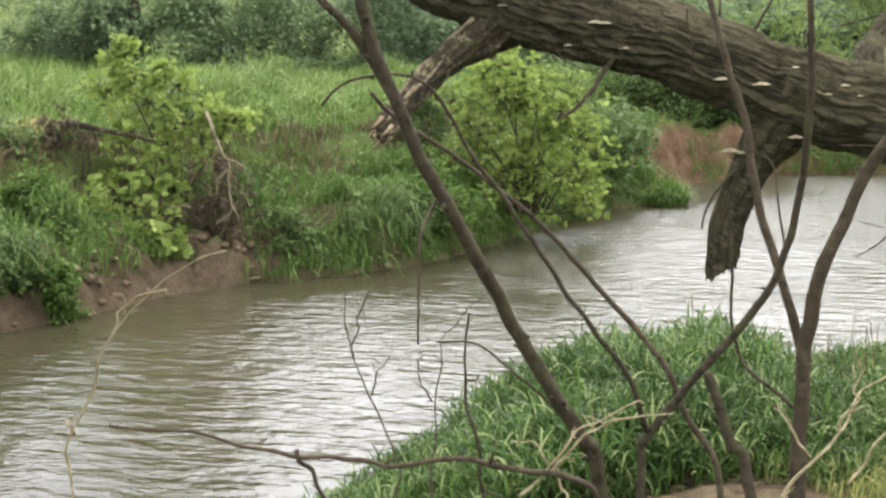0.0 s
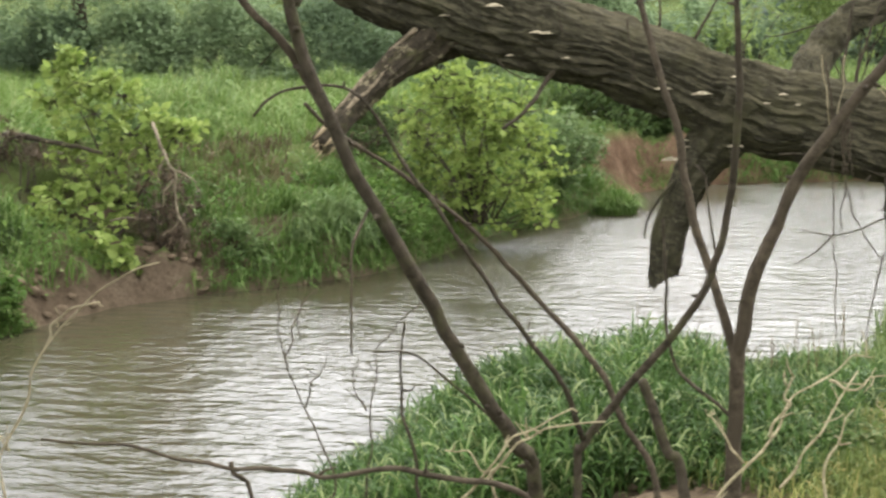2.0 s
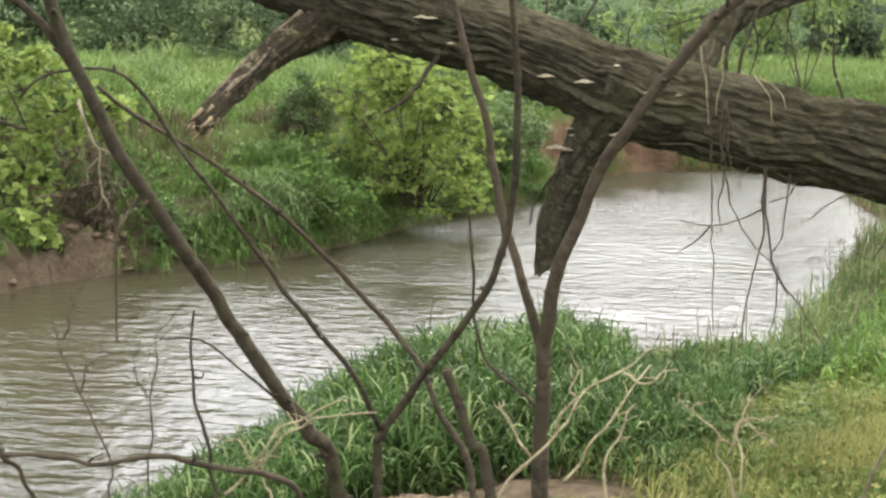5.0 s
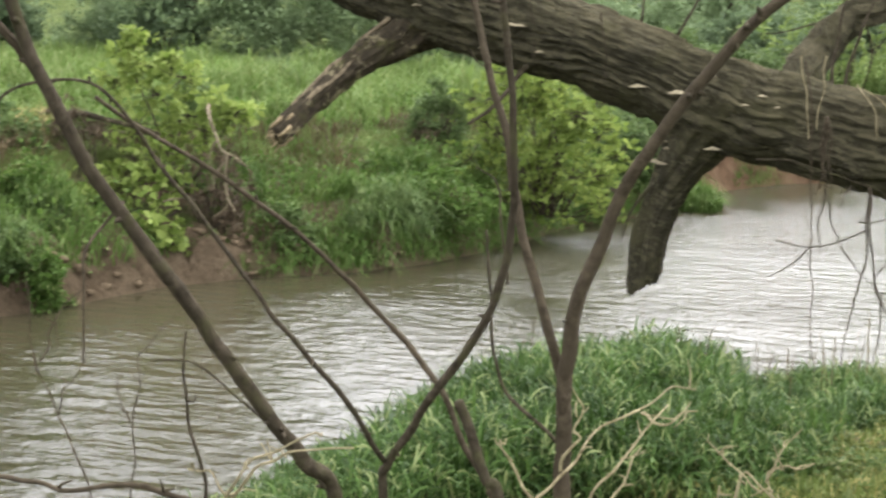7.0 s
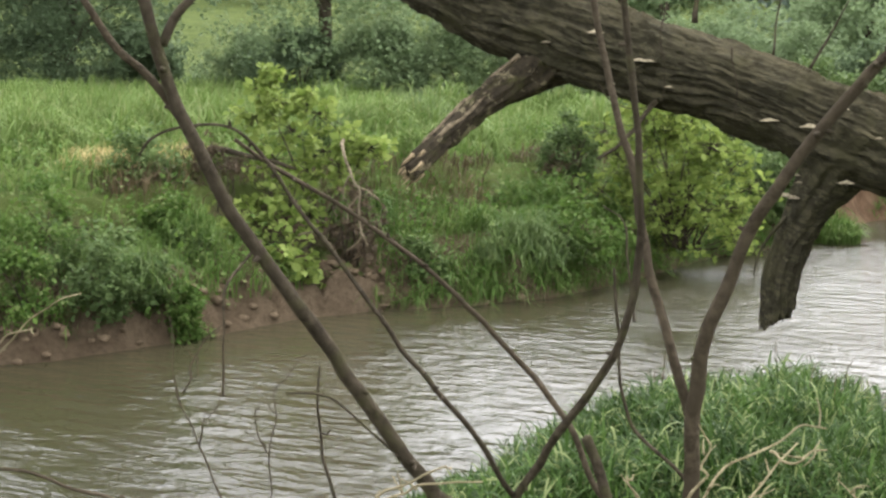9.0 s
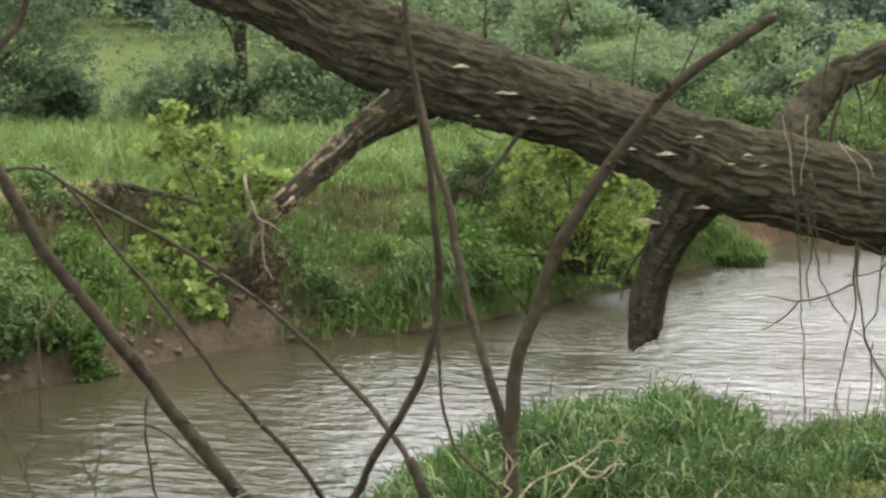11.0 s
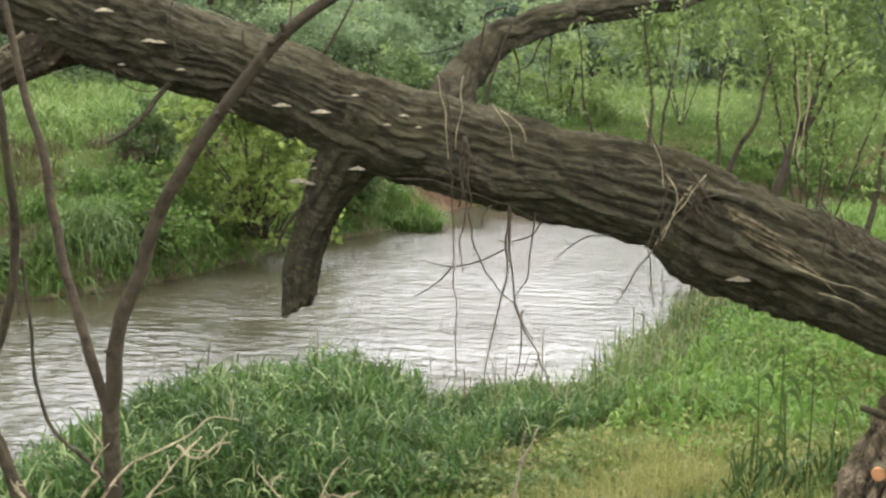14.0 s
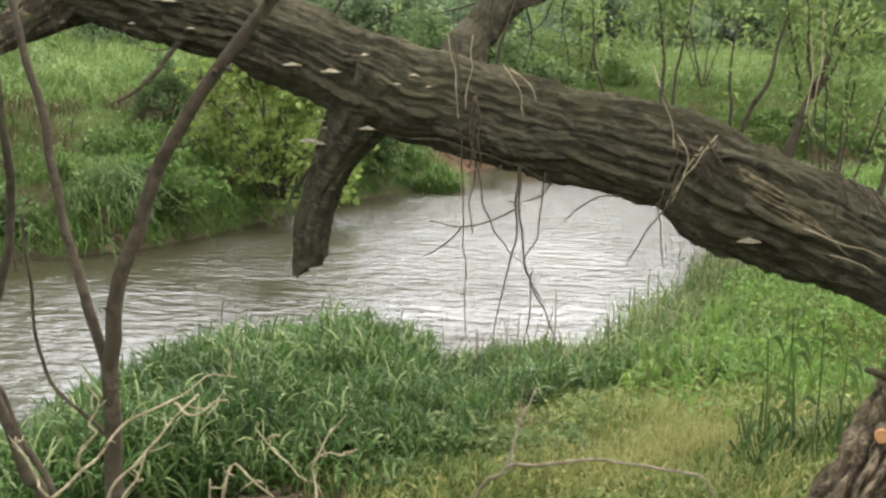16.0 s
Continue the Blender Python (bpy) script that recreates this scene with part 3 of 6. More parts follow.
s, q, r = scatter(230000, -16, 9, 5, 33, lambda x, y, z, df, dn, q, u: (df < dn) & (df > 0.1 + 0.35 * (q - 0.35)) & ((df < 1.8) | (df > 2.5)) & (df < 3.4) & (u < 4 * (q - 0.29)) & (u > 1.4 * RED(x, y)), 1.3, 17)
herbs("bank_herbs", s, q, r, 0.55, 0.042, M_SLOPE, "leafy weeds in heaps on the far bank")
s, q, r = scatter(330000, -5.9, 9, 12, 33, lambda x, y, z, df, dn, q, u: (df < dn) & (df < 0.4) & (u > 1.4 * RED(x, y)), 1.3, 18)
grass("overhanging_grass", s, q, r, 0.27, 0.014, 1.1, M_SLOPE, "grass hanging over the water's edge of the far bank", 0.5)
s, q, r = scatter(100000, -1.0, 5.0, 2.6, 13.0, lambda x, y, z, df, dn, q, u: (dn > 1.0) & (x > 0.9 - 0.25 * (9.5 - y).clip(-3, 9)) & (u > 1.3 * MOUND(x, y)) & (u > 1.1 * BARE(x, y)) & (u < 0.2 + q), 1.6, 19)
herbs("meadow_herbs", s, q, r, 0.13, 0.027, M_MEADOW, "small-leaved herbs in the trodden meadow")
s, q, r = scatter(110000, 0.6, 4.2, 4.2, 9.2, lambda x, y, z, df, dn, q, u: u < (q - 0.1) * np.exp(-(((x - 2.05 - 0.15 * (y - 6)) / 0.95) ** 2 + ((y - 6.6) / 1.7) ** 2)), 1.4, 30)
grass("seeding_grass", s, q, r, 0.21, 0.006, 0.4, M_SEED, "ochre seeding grass stems in the meadow by the stump", 0.6)
s, q, r = scatter(80000, 1.2, 7, 6.6, 20, lambda x, y, z, df, dn, q, u: (dn > 0.7) & (x > 1.5 + 0.3 * (9.5 - y).clip(0, 9)) & (dn < df) & (u < (0.2 + q) * np.interp(y + 3 * (q - 0.5), [7.9, 9.6], [0, 1]) * np.interp(x - 0.1 * (y - 8) + 1.5 * (q - 0.5), [1.6, 2.5], [0.1, 1])), 1.2, 20)
herbs("bright_herbs", s, q, r, 0.3, 0.038, M_LUSH, "bright green broad-leaved herbs on the bank")
s, q, r = scatter(26000, -1.7, 1.6, 6.6, 8.6, lambda x, y, z, df, dn, q, u: (dn > 0.4) & (u > 1.2 * MOUND(x, y)) & (u > 1.2 * BARE(x, y)) & (u < 0.1 + q), 1.5, 21)
herbs("reed_herbs", s, q, r, 0.2, 0.027, M_SHORE, "leafy weeds at the foot of the reed grass")
s, q, r = scatter(70000, -14, 0, 12, 30, lambda x, y, z, df, dn, q, u: (df < dn) & (df > 1.6) & (df < 2.5) & (q > 0.38) & (u > 1.6 * RED(x, y)) & (y < 21), 0.7, 22)
grass("dead_stalks", s, q, r, 0.34, 0.012, 0.5, M_STALK, "band of dry brown stalks along the bank top", 0.5)


def tussocks(name, n, x0, x1, y0, y1, keep, radius, length, width, mat, label, seed, per=260, lean=0.75):
    """Domed clumps of long grass that hang outwards all round."""
    c, q, r = scatter(n, x0, x1, y0, y1, keep, 1.0, seed)
    m = len(c)
    size = np.repeat(r.uniform(0.6, 1.3, m), per)
    a, d = r.uniform(0, 2 * np.pi, m * per), np.sqrt(r.random(m * per))
    p = np.repeat(c, per, 0) + np.stack([radius * size * d * np.cos(a), radius * size * d * np.sin(a), 0.45 * length * size * (1 - d**2)], -1)
    ln = length * size * (1.0 - 0.25 * d)
    single(name, blades(p, ln, width, lean, r, hook=0.1), mat, label, "grass", kind="stuff")


tussocks("bank_tussocks", 330, -10, 2, 8, 29, lambda x, y, z, df, dn, q, u: (df < dn) & (df > np.where(x < -5.2, 0.45, 0.12)) & (df < 1.6) & (u > 2.0 * RED(x, y)), 0.3, 0.42, 0.013, M_SLOPE, "domed tussocks of long grass on the far bank", 71)
tussocks("dark_tussocks", 110, -10, 2, 8, 29, lambda x, y, z, df, dn, q, u: (df < dn) & (df > np.where(x < -5.2, 0.4, 0.08)) & (df < 1.3) & (u > 2.0 * RED(x, y)), 0.3, 0.45, 0.013, M_SHADE, "darker tussocks of weeds on the far bank", 72)
tussocks("field_tussocks", 260, -22, 3, 13, 31, lambda x, y, z, df, dn, q, u: (df < dn) & (df > 2.5) & (df < 9), 0.5, 0.62, 0.018, M_FIELD, "tall clumps of meadow grass on the edge of the field", 73, 300, 0.6)
tussocks("dark_field_tussocks", 26, -22, 3, 13, 31, lambda x, y, z, df, dn, q, u: (df < dn) & (df > 2.4) & (df < 6), 0.4, 0.7, 0.018, M_SHADE, "dark clumps of nettles on the edge of the field", 74, 300, 0.5)


def bare_earth(name, cx, cy, rx, ry, rise, label, seed):
    """A patch of bare mud lying on the bank."""
    n = 40
    u, v = np.meshgrid(np.linspace(-1.25, 1.25, n), np.linspace(-1.25, 1.25, n))
    x, y = cx + u.ravel() * rx, cy + v.ravel() * ry
    d = np.hypot(u.ravel(), v.ravel()) + 0.35 * (fbm(np.stack([x * 3, y * 3, seed + 0 * x], -1), 3) - 0.5)
    z = land(x, y)[0] + rise * np.clip(1.05 - d, -0.35, 1) + 0.09 * (fbm(np.stack([x * 7, y * 7, seed + 0 * x], -1), 4) - 0.5)
    i, j = np.meshgrid(np.arange(n - 1), np.arange(n - 1), indexing="ij")
    a = i * n + j
    single(name, (np.stack([x, y, z], -1), np.stack([a, a + 1, a + n + 1, a + n], -1).reshape(-1, 4)), M_MUD, label, "mud", kind="structure")


bare_earth("mud_patch", MX, MY, 0.68, 0.48, 0.1, "bare brown mud on the near bank", 3)
bare_earth("trodden_mud", NX, NY, 0.72, 0.5, 0.08, "bare brown mud in front of the reed grass", 4)
bare_earth("small_mud_patch", BX, BY, 0.34, 0.3, 0.1, "small patch of bare mud between the grasses", 5)

s, q, r = scatter(80, -1.7, 1.6, 8.2, 10.0, lambda x, y, z, df, dn, q, u: (dn < 1.3) & (dn > 0.1), 1.5, 23)
single("dry_stalks", blades(s, np.full(len(s), 0.72), 0.009, 0.12, r), M_STALK, "thin dry stalks above the reed grass", "grass", kind="stuff")
s, q, r = scatter(120, 1.4, 2.5, 12.6, 17.0, lambda x, y, z, df, dn, q, u: (dn < 0.7) & (dn < df), 1.5, 31)
single("dead_weeds", reed_plants(s, r.uniform(0.45, 0.85, len(s)), r, 0.13, 0.016, 5, 1.3), M_STALK, "dry brown weeds at the water's edge", "weeds", kind="stuff")


def clods(name, n, x0, x1, y0, y1, keep, size, mat, label, seed, lift=0.0):
    """Broken lumps of earth lying along the foot of a bank."""
    p, q, r = scatter(n, x0, x1, y0, y1, keep, 2.0, seed)
    p[:, 2] += 0.02 + lift * np.exp(-(((p[:, 0] - MX) / 0.6) ** 2 + ((p[:, 1] - MY) / 0.42) ** 2))
    th, ph = np.meshgrid(np.linspace(0.15, np.pi - 0.15, 6), np.linspace(0, 2 * np.pi, 9)[:-1], indexing="ij")
    unit = np.stack([np.sin(th) * np.cos(ph), np.sin(th) * np.sin(ph), np.cos(th)], -1).reshape(-1, 3)
    i, j = np.meshgrid(np.arange(5), np.arange(8), indexing="ij")
    f = np.stack([i * 8 + j, (i + 1) * 8 + j, (i + 1) * 8 + (j + 1) % 8, i * 8 + (j + 1) % 8], -1).reshape(-1, 4)
    out = []
    for k, c in enumerate(p):
        d = size * r.uniform(0.4, 1.5)
        lump = 0.1 + 1.8 * fbm(unit * 2.2 + 5.3 * k, 3)
        out.append((c + unit * lump[:, None] * d * [1.3, 1.0, 0.8], f))
    single(name, join(out), mat, label, "earth", kind="stuff")


M_CLOD = plain("dry_mud", (0.075, 0.055, 0.034), (0.14, 0.106, 0.068), 9.0, 0.95, 0.7)
clods("earth_clods", 9000, -10.5, -4.5, 6.5, 15.5, lambda x, y, z, df, dn, q, u: (df < dn) & (df < 0.55) & (u < 1.3 * q - 0.42), 0.04, M_CLOD, "broken lumps of tan mud along the foot of the far bank", 27)
clods("mud_clods", 2600, -1.2, 0.9, 4.7, 6.5, lambda x, y, z, df, dn, q, u: u < 0.55 * MOUND(x, y), 0.026, M_CLOD, "small lumps of mud on the bare patches", 29, 0.09)


# ---- the fallen willow across the view ----
def carve(depth, freq, seed, spiral=0.6, ribs=0, lumps=0.2):
    """Long plates of bark parted by deep furrows that wander, fork and break off."""
    def shape(ang, s, rr):
        def field(f, l, o, k=3):
            q = np.stack([np.cos(tw) * f, np.sin(tw) * f, s * l + seed + o], -1).reshape(-1, 3)
            return fbm(q, k).reshape(ang.shape) - 0.5
        tw = ang + spiral * s * 0.35
        tw = tw + 0.5 * field(0.9, 1.7, 31) + 0.16 * field(2.5, 5.0, 36)
        wide = np.abs(field(freq * 1.1, 1.3, 0, 4)) * 2
        thin = np.abs(field(freq * 2.6, 2.8, 140, 3)) * 2
        cross = np.abs(field(freq * 1.3, 5.0, 77)) * 2
        worn = np.clip(1.2 + 4.0 * field(0.8, 1.3, 63), 0.3, 1.3)
        crack = np.minimum(wide * 3.4, 1) ** 0.8 * (0.6 + 0.4 * np.minimum(thin * 4, 1)) * (0.75 + 0.25 * np.minimum(cross * 6, 1))
        plate = field(freq * 3.0, 4.5, 50) + 0.6 * field(freq * 6, 14.0, 20, 2) + 0.55 * field(freq * 9, 26.0, 24, 2)
        lump = field(0.9, 1.1, 11)
        if ribs:
            rr = rr + 0.8 * depth * (np.abs(np.sin(ribs * tw + 5 * field(1.5, 2.5, 90, 3))) ** 0.7 - 0.7)
        return rr * (1 + lumps * lump) + depth * worn * (crack - 0.7) + depth * 0.6 * plate
    return shape


willow = thing("fallen_tree", (4.9, 7.35, 0.75), "fallen dead willow with deeply furrowed dark bark over the river", "tree")
LOG = [(5.4, 7.4, 0.7, 0.28), (4.6, 7.36, 0.97, 0.27), (3.9, 7.33, 1.21, 0.262), (3.4, 7.3, 1.4, 0.262), (3.07, 7.3, 1.535, 0.262), (2.87, 7.3, 1.61, 0.278), (2.6, 7.3, 1.71, 0.295), (2.31, 7.3, 1.815, 0.312), (2.16, 7.3, 1.9, 0.298),
       (2.0, 7.3, 1.99, 0.262), (1.85, 7.3, 2.03, 0.266), (1.55, 7.3, 2.092, 0.255), (1.25, 7.3, 2.142, 0.264), (0.97, 7.3, 2.21, 0.254), (0.66, 7.3, 2.282, 0.268), (0.42, 7.3, 2.35, 0.25), (0.22, 7.3, 2.42, 0.232),
       (-0.15, 7.28, 2.56, 0.23), (-0.45, 7.26, 2.68, 0.234), (-0.73, 7.24, 2.765, 0.242), (-1.19, 7.2, 2.915, 0.262), (-1.68, 7.17, 3.1, 0.255), (-1.95, 7.15, 3.23, 0.245), (-2.34, 7.12, 3.44, 0.238), (-2.83, 7.1, 3.64, 0.225), (-3.4, 7.1, 4.0, 0.2), (-4.2, 7.1, 4.6, 0.17)]
TRUNK = [p[:3] for p in LOG]
way = np.concatenate([[0], np.cumsum(np.linalg.norm(np.diff(np.array(TRUNK), axis=0), axis=1))])
girth = np.interp(np.linspace(0, way[-1], 90), way, [p[3] for p in LOG])
trunk = part("trunk", tube(TRUNK, girth, 0, 164, 0.015, 0, 0.02, carve(0.049, 3.4, 3, 0.25, 0, 0.1), 1), M_TRUNK, willow)
part("broken_limb", tube([(-1.02, 7.26, 2.95), (-1.28, 7.18, 2.82), (-1.47, 7.08, 2.715), (-1.655, 6.85, 2.556), (-1.78, 6.55, 2.357), (-1.862, 6.28, 2.175)], [0.2, 0.165, 0.118, 0.083, 0.067, 0.059], 0, 60, 0.012, 0, 0.02, carve(0.026, 1.9, 9, 0.3, 0, 0.12), 2),
     M_LIMB, willow, "broken limb with peeling bark")


part("peeled_wood", join([tube([(-1.5, 7.0, 2.82), (-1.66, 6.83, 2.645), (-1.78, 6.58, 2.45), (-1.84, 6.42, 2.335)], 0.018, 0.009, 7, 0.02, 0.6, 0.05, None, 3),
                          tube([(-1.62, 6.8, 2.6), (-1.75, 6.54, 2.4), (-1.84, 6.34, 2.26)], 0.017, 0.011, 7, 0.02, 0.6, 0.05, None, 8)]), M_PEEL, willow, "tan wood where the bark has peeled off")


def snapped(vf, x0, z0, rise, jag, seed):
    """The end of a hanging stub, broken off on the slant with a ragged edge."""
    v, f = vf
    v = v.copy()
    edge = z0 + rise * (v[:, 0] - x0) + jag * (fbm(np.stack([v[:, 0] * 60, v[:, 1] * 60, 0 * v[:, 0] + seed], -1), 2) - 0.5)
    v[:, 2] = np.maximum(v[:, 2], edge)
    return v, f


part("hanging_stub", snapped(tube([(0.42, 7.3, 2.42), (0.3, 7.32, 2.24), (0.17, 7.36, 2.05), (0.085, 7.4, 1.9), (0.012, 7.43, 1.74), (-0.034, 7.44, 1.6), (-0.058, 7.45, 1.45), (-0.068, 7.46, 1.33), (-0.075, 7.46, 1.2)],
                                  [0.27, 0.2, 0.165, 0.135, 0.106, 0.101, 0.104, 0.094, 0.088], 0, 90, 0.01, 0, 0.015, carve(0.02, 2.6, 5, 0.1, 5, 0.12), 3), -0.15, 1.24, 0.55, 0.09, 4),
     M_TRUNK, willow, "snapped stub hanging down over the water")
part("upper_branch", tube([(0.66, 7.35, 2.25), (0.76, 7.62, 2.5), (0.85, 7.83, 2.67), (1.0, 7.92, 2.85), (1.3, 8.0, 2.96), (1.6, 8.05, 3.03), (2.0, 8.15, 3.1), (2.5, 8.3, 3.26)], [0.13, 0.12, 0.108, 0.092, 0.084, 0.075, 0.066, 0.05], 0, 48, 0.018, 0, 0.05, carve(0.03, 2.2, 12), 4),
     M_TRUNK, willow, "crooked side branch rising behind the trunk")


def splinters(at, way, r, n, length, seed):
    rs = np.random.default_rng(seed)
    out = []
    for _ in range(n):
        o = rs.normal(0, r * 0.45, 3)
        p = np.array(at) + o
        d = np.array(way) * length * rs.uniform(0.4, 1.1) + rs.normal(0, 0.012, 3)
        out.append(tube([p - np.array(way) * 0.06, p, p + d * 0.6, p + d], rs.uniform(0.008, 0.018), 0.002, 5, 0.03))
    return join(out)


part("torn_wood", splinters((-1.858, 6.3, 2.19), (-0.24, -0.81, -0.54), 0.062, 34, 0.05, 5), M_WOOD, willow, "pale torn wood at the snapped end")
part("torn_wood", splinters((-0.105, 7.45, 1.3), (-0.12, 0, -1.0), 0.035, 12, 0.035, 6), M_SCAR, willow)
part("bark_strip", tube([(0.0, 7.30, 1.9), (-0.1, 7.33, 1.78), (-0.165, 7.36, 1.66), (-0.185, 7.36, 1.55)], 0.013, 0.006, 6, 0.03, 0.3), M_TRUNK, willow, "loose strip of bark")
part("scar_wood", join([tube([(2.3 + 0.018 * k, 7.05 - 0.02 * (k % 3), 1.99 - 0.022 * k), (2.42 + 0.03 * k, 7.0 - 0.012 * (k % 2), 1.925 - 0.028 * k), (2.56 + 0.034 * k, 7.0, 1.85 - 0.031 * k), (2.72 + 0.022 * k, 7.04, 1.77 - 0.026 * k)],
                             0.011 if k % 3 else 0.019, 0.004, 6, 0.02, 0.4, 0.06, None, k) for k in np.arange(0, 8, 0.6)]), M_SCAR, willow, "weathered wood where the bark has split")
part("bark_lip", join([tube([(2.2, 7.07, 2.06), (2.32, 6.99, 2.05), (2.46, 7.0, 2.0), (2.6, 7.04, 1.93)], 0.035, 0.012, 9, 0.02, 0.7, 0.06, None, 5),
                       tube([(2.36, 6.98, 1.82), (2.5, 6.97, 1.74), (2.7, 6.98, 1.66), (2.86, 7.03, 1.6)], 0.03, 0.012, 9, 0.02, 0.7, 0.06, None, 6)]), M_TRUNK, willow, "thick lip of bark round the split wood")


def bracket(at, size, seed):
    """A half-round shelf fungus with a thick rim, growing out of the bark."""
    rs = np.random.default_rng(seed)
    na, nr = 12, 5
    v, f = [], []
    for side in (1, -1):
        for k in range(nr):
            for m in range(na + 1):
                t, rad = np.pi * m / na, size * (k / (nr - 1)) * (1 + 0.12 * np.sin(3 * m + seed))
                lx, ly = np.cos(t) * rad, -np.sin(t) * rad * 0.75 + size * 0.25
                z = side * size * 0.13 * (1 - (k / (nr - 1)) ** 2) + 0.02 * size * rs.normal()
                v.append((at[0] + lx, at[1] + ly, at[2] + z - 0.05 * size * k))
    for o in (0, nr * (na + 1)):
        for k in range(nr - 1):
            for m in range(na):
                q = o + k * (na + 1) + m
                f.append((q, q + na + 1, q + na + 2, q + 1))
    return np.array(v), np.array(f)


for k, (x, y, z, sz) in enumerate([(-0.05, 7.05, 2.462, 0.055), (0.165, 7.05, 2.432, 0.058), (-0.02, 7.27, 2.038, 0.062), (0.055, 7.25, 2.025, 0.042), (0.06, 7.24, 2.15, 0.03), (0.08, 7.24, 2.11, 0.026),
                                   (0.36, 7.09, 2.13, 0.05), (-0.77, 6.98, 2.792, 0.05), (-0.72, 6.98, 2.785, 0.045), (-1.02, 6.95, 2.95, 0.06), (-1.3, 6.95, 2.9, 0.05), (-1.48, 6.95, 2.98, 0.035),
                                   (2.385, 7.0, 1.635, 0.065), (0.62, 7.05, 2.42, 0.028), (0.53, 7.05, 2.37, 0.024), (0.7, 7.05, 2.36, 0.02), (-0.6, 7.0, 2.64, 0.03), (-0.93, 6.98, 2.66, 0.028), (0.35, 7.06, 2.52, 0.026), (-1.55, 6.98, 3.12, 0.03)]):
    part("shelf_fungus", bracket((x, y, z), sz, k), M_FUNGUS, willow, "pale shelf fungus on the bark")

# twigs that hang from the trunk or stand on it
HANG = []


def hang(*line):
    HANG.append(list(line))


hang((0.838, 7.02, 2.6), (0.889, 7.0, 2.311), (0.883, 7.0, 2.018), (0.911, 7.0, 1.572), (0.94, 7.0, 1.027))
hang((1.185, 7.1, 1.95), (1.185, 7.0, 1.642), (1.153, 7.0, 1.371), (1.104, 6.95, 1.168), (1.099, 6.9, 1.028))
hang((1.191, 7.1, 1.95), (1.224, 7.0, 1.584), (1.3, 6.9, 1.366), (1.425, 6.6, 1.228), (1.541, 6.4, 1.083))
hang((1.325, 7.1, 1.93), (1.305, 7.05, 1.669), (1.241, 7.0, 1.465), (1.288, 7.0, 1.347), (1.34, 7.0, 1.259))
hang((0.965, 7.1, 1.93), (1.029, 7.0, 1.696), (1.151, 7.0, 1.521), (1.257, 7.0, 1.436))
hang((1.193, 7.0, 1.74), (1.089, 7.0, 1.683), (0.91, 7.0, 1.632), (0.729, 7.0, 1.656))
hang((1.285, 7.0, 1.42), (1.272, 7.0, 1.376), (1.26, 7.0, 1.225), (1.249, 7.0, 1.013))
hang((2.03, 6.98, 2.0), (1.949, 6.9, 1.769), (1.855, 6.9, 1.622), (1.774, 6.9, 1.488))
hang((1.898, 7.02, 2.39), (1.975, 6.97, 2.219), (1.994, 6.96, 2.049), (1.934, 6.9, 1.797), (1.966, 6.9, 1.482))
hang((-0.683, 7.05, 2.56), (-0.829, 6.9, 2.335), (-0.941, 6.8, 2.242))
hang((-1.101, 7.1, 2.70), (-0.895, 7.0, 2.539), (-0.75, 7.0, 2.52), (-0.66, 7.03, 2.58))
hang((0.9, 7.0, 1.63), (0.8, 7.0, 1.53), (0.70, 7.0, 1.46))
hang((0.97, 7.0, 1.95), (0.95, 7.0, 1.75), (0.96, 7.0, 1.6))
hang((-0.62, 7.0, 3.1), (-0.63, 6.96, 2.9), (-0.61, 6.95, 2.7), (-0.63, 6.96, 2.55))
hang((0.6, 7.06, 2.08), (0.85, 7.02, 2.07), (1.1, 7.02, 2.0), (1.36, 7.06, 1.87))
hang((1.36, 7.08, 1.88), (1.32, 7.05, 1.8), (1.2, 7.02, 1.77), (1.14, 7.0, 1.78))
hang((1.73, 7.06, 1.83), (1.62, 7.0, 1.82), (1.5, 7.0, 1.74), (1.44, 7.0, 1.68))
hang((1.1, 7.05, 1.96), (1.07, 7.0, 1.9), (1.06, 7.0, 1.84))
hang((-0.25, 7.0, 2.85), (-0.22, 6.98, 2.6), (-0.22, 6.98, 2.45))
for k, line in enumerate(HANG):
    part("hanging_twig", tube(line, 0.016 if k == 9 else 0.0075 if k in (1, 2) else 0.005, 0.009 if k == 9 else 0.003, 6, 0.03, 0.2, 0.05, None, k), M_STEM if k not in (0, 8) else M_STEM_PALE, willow)
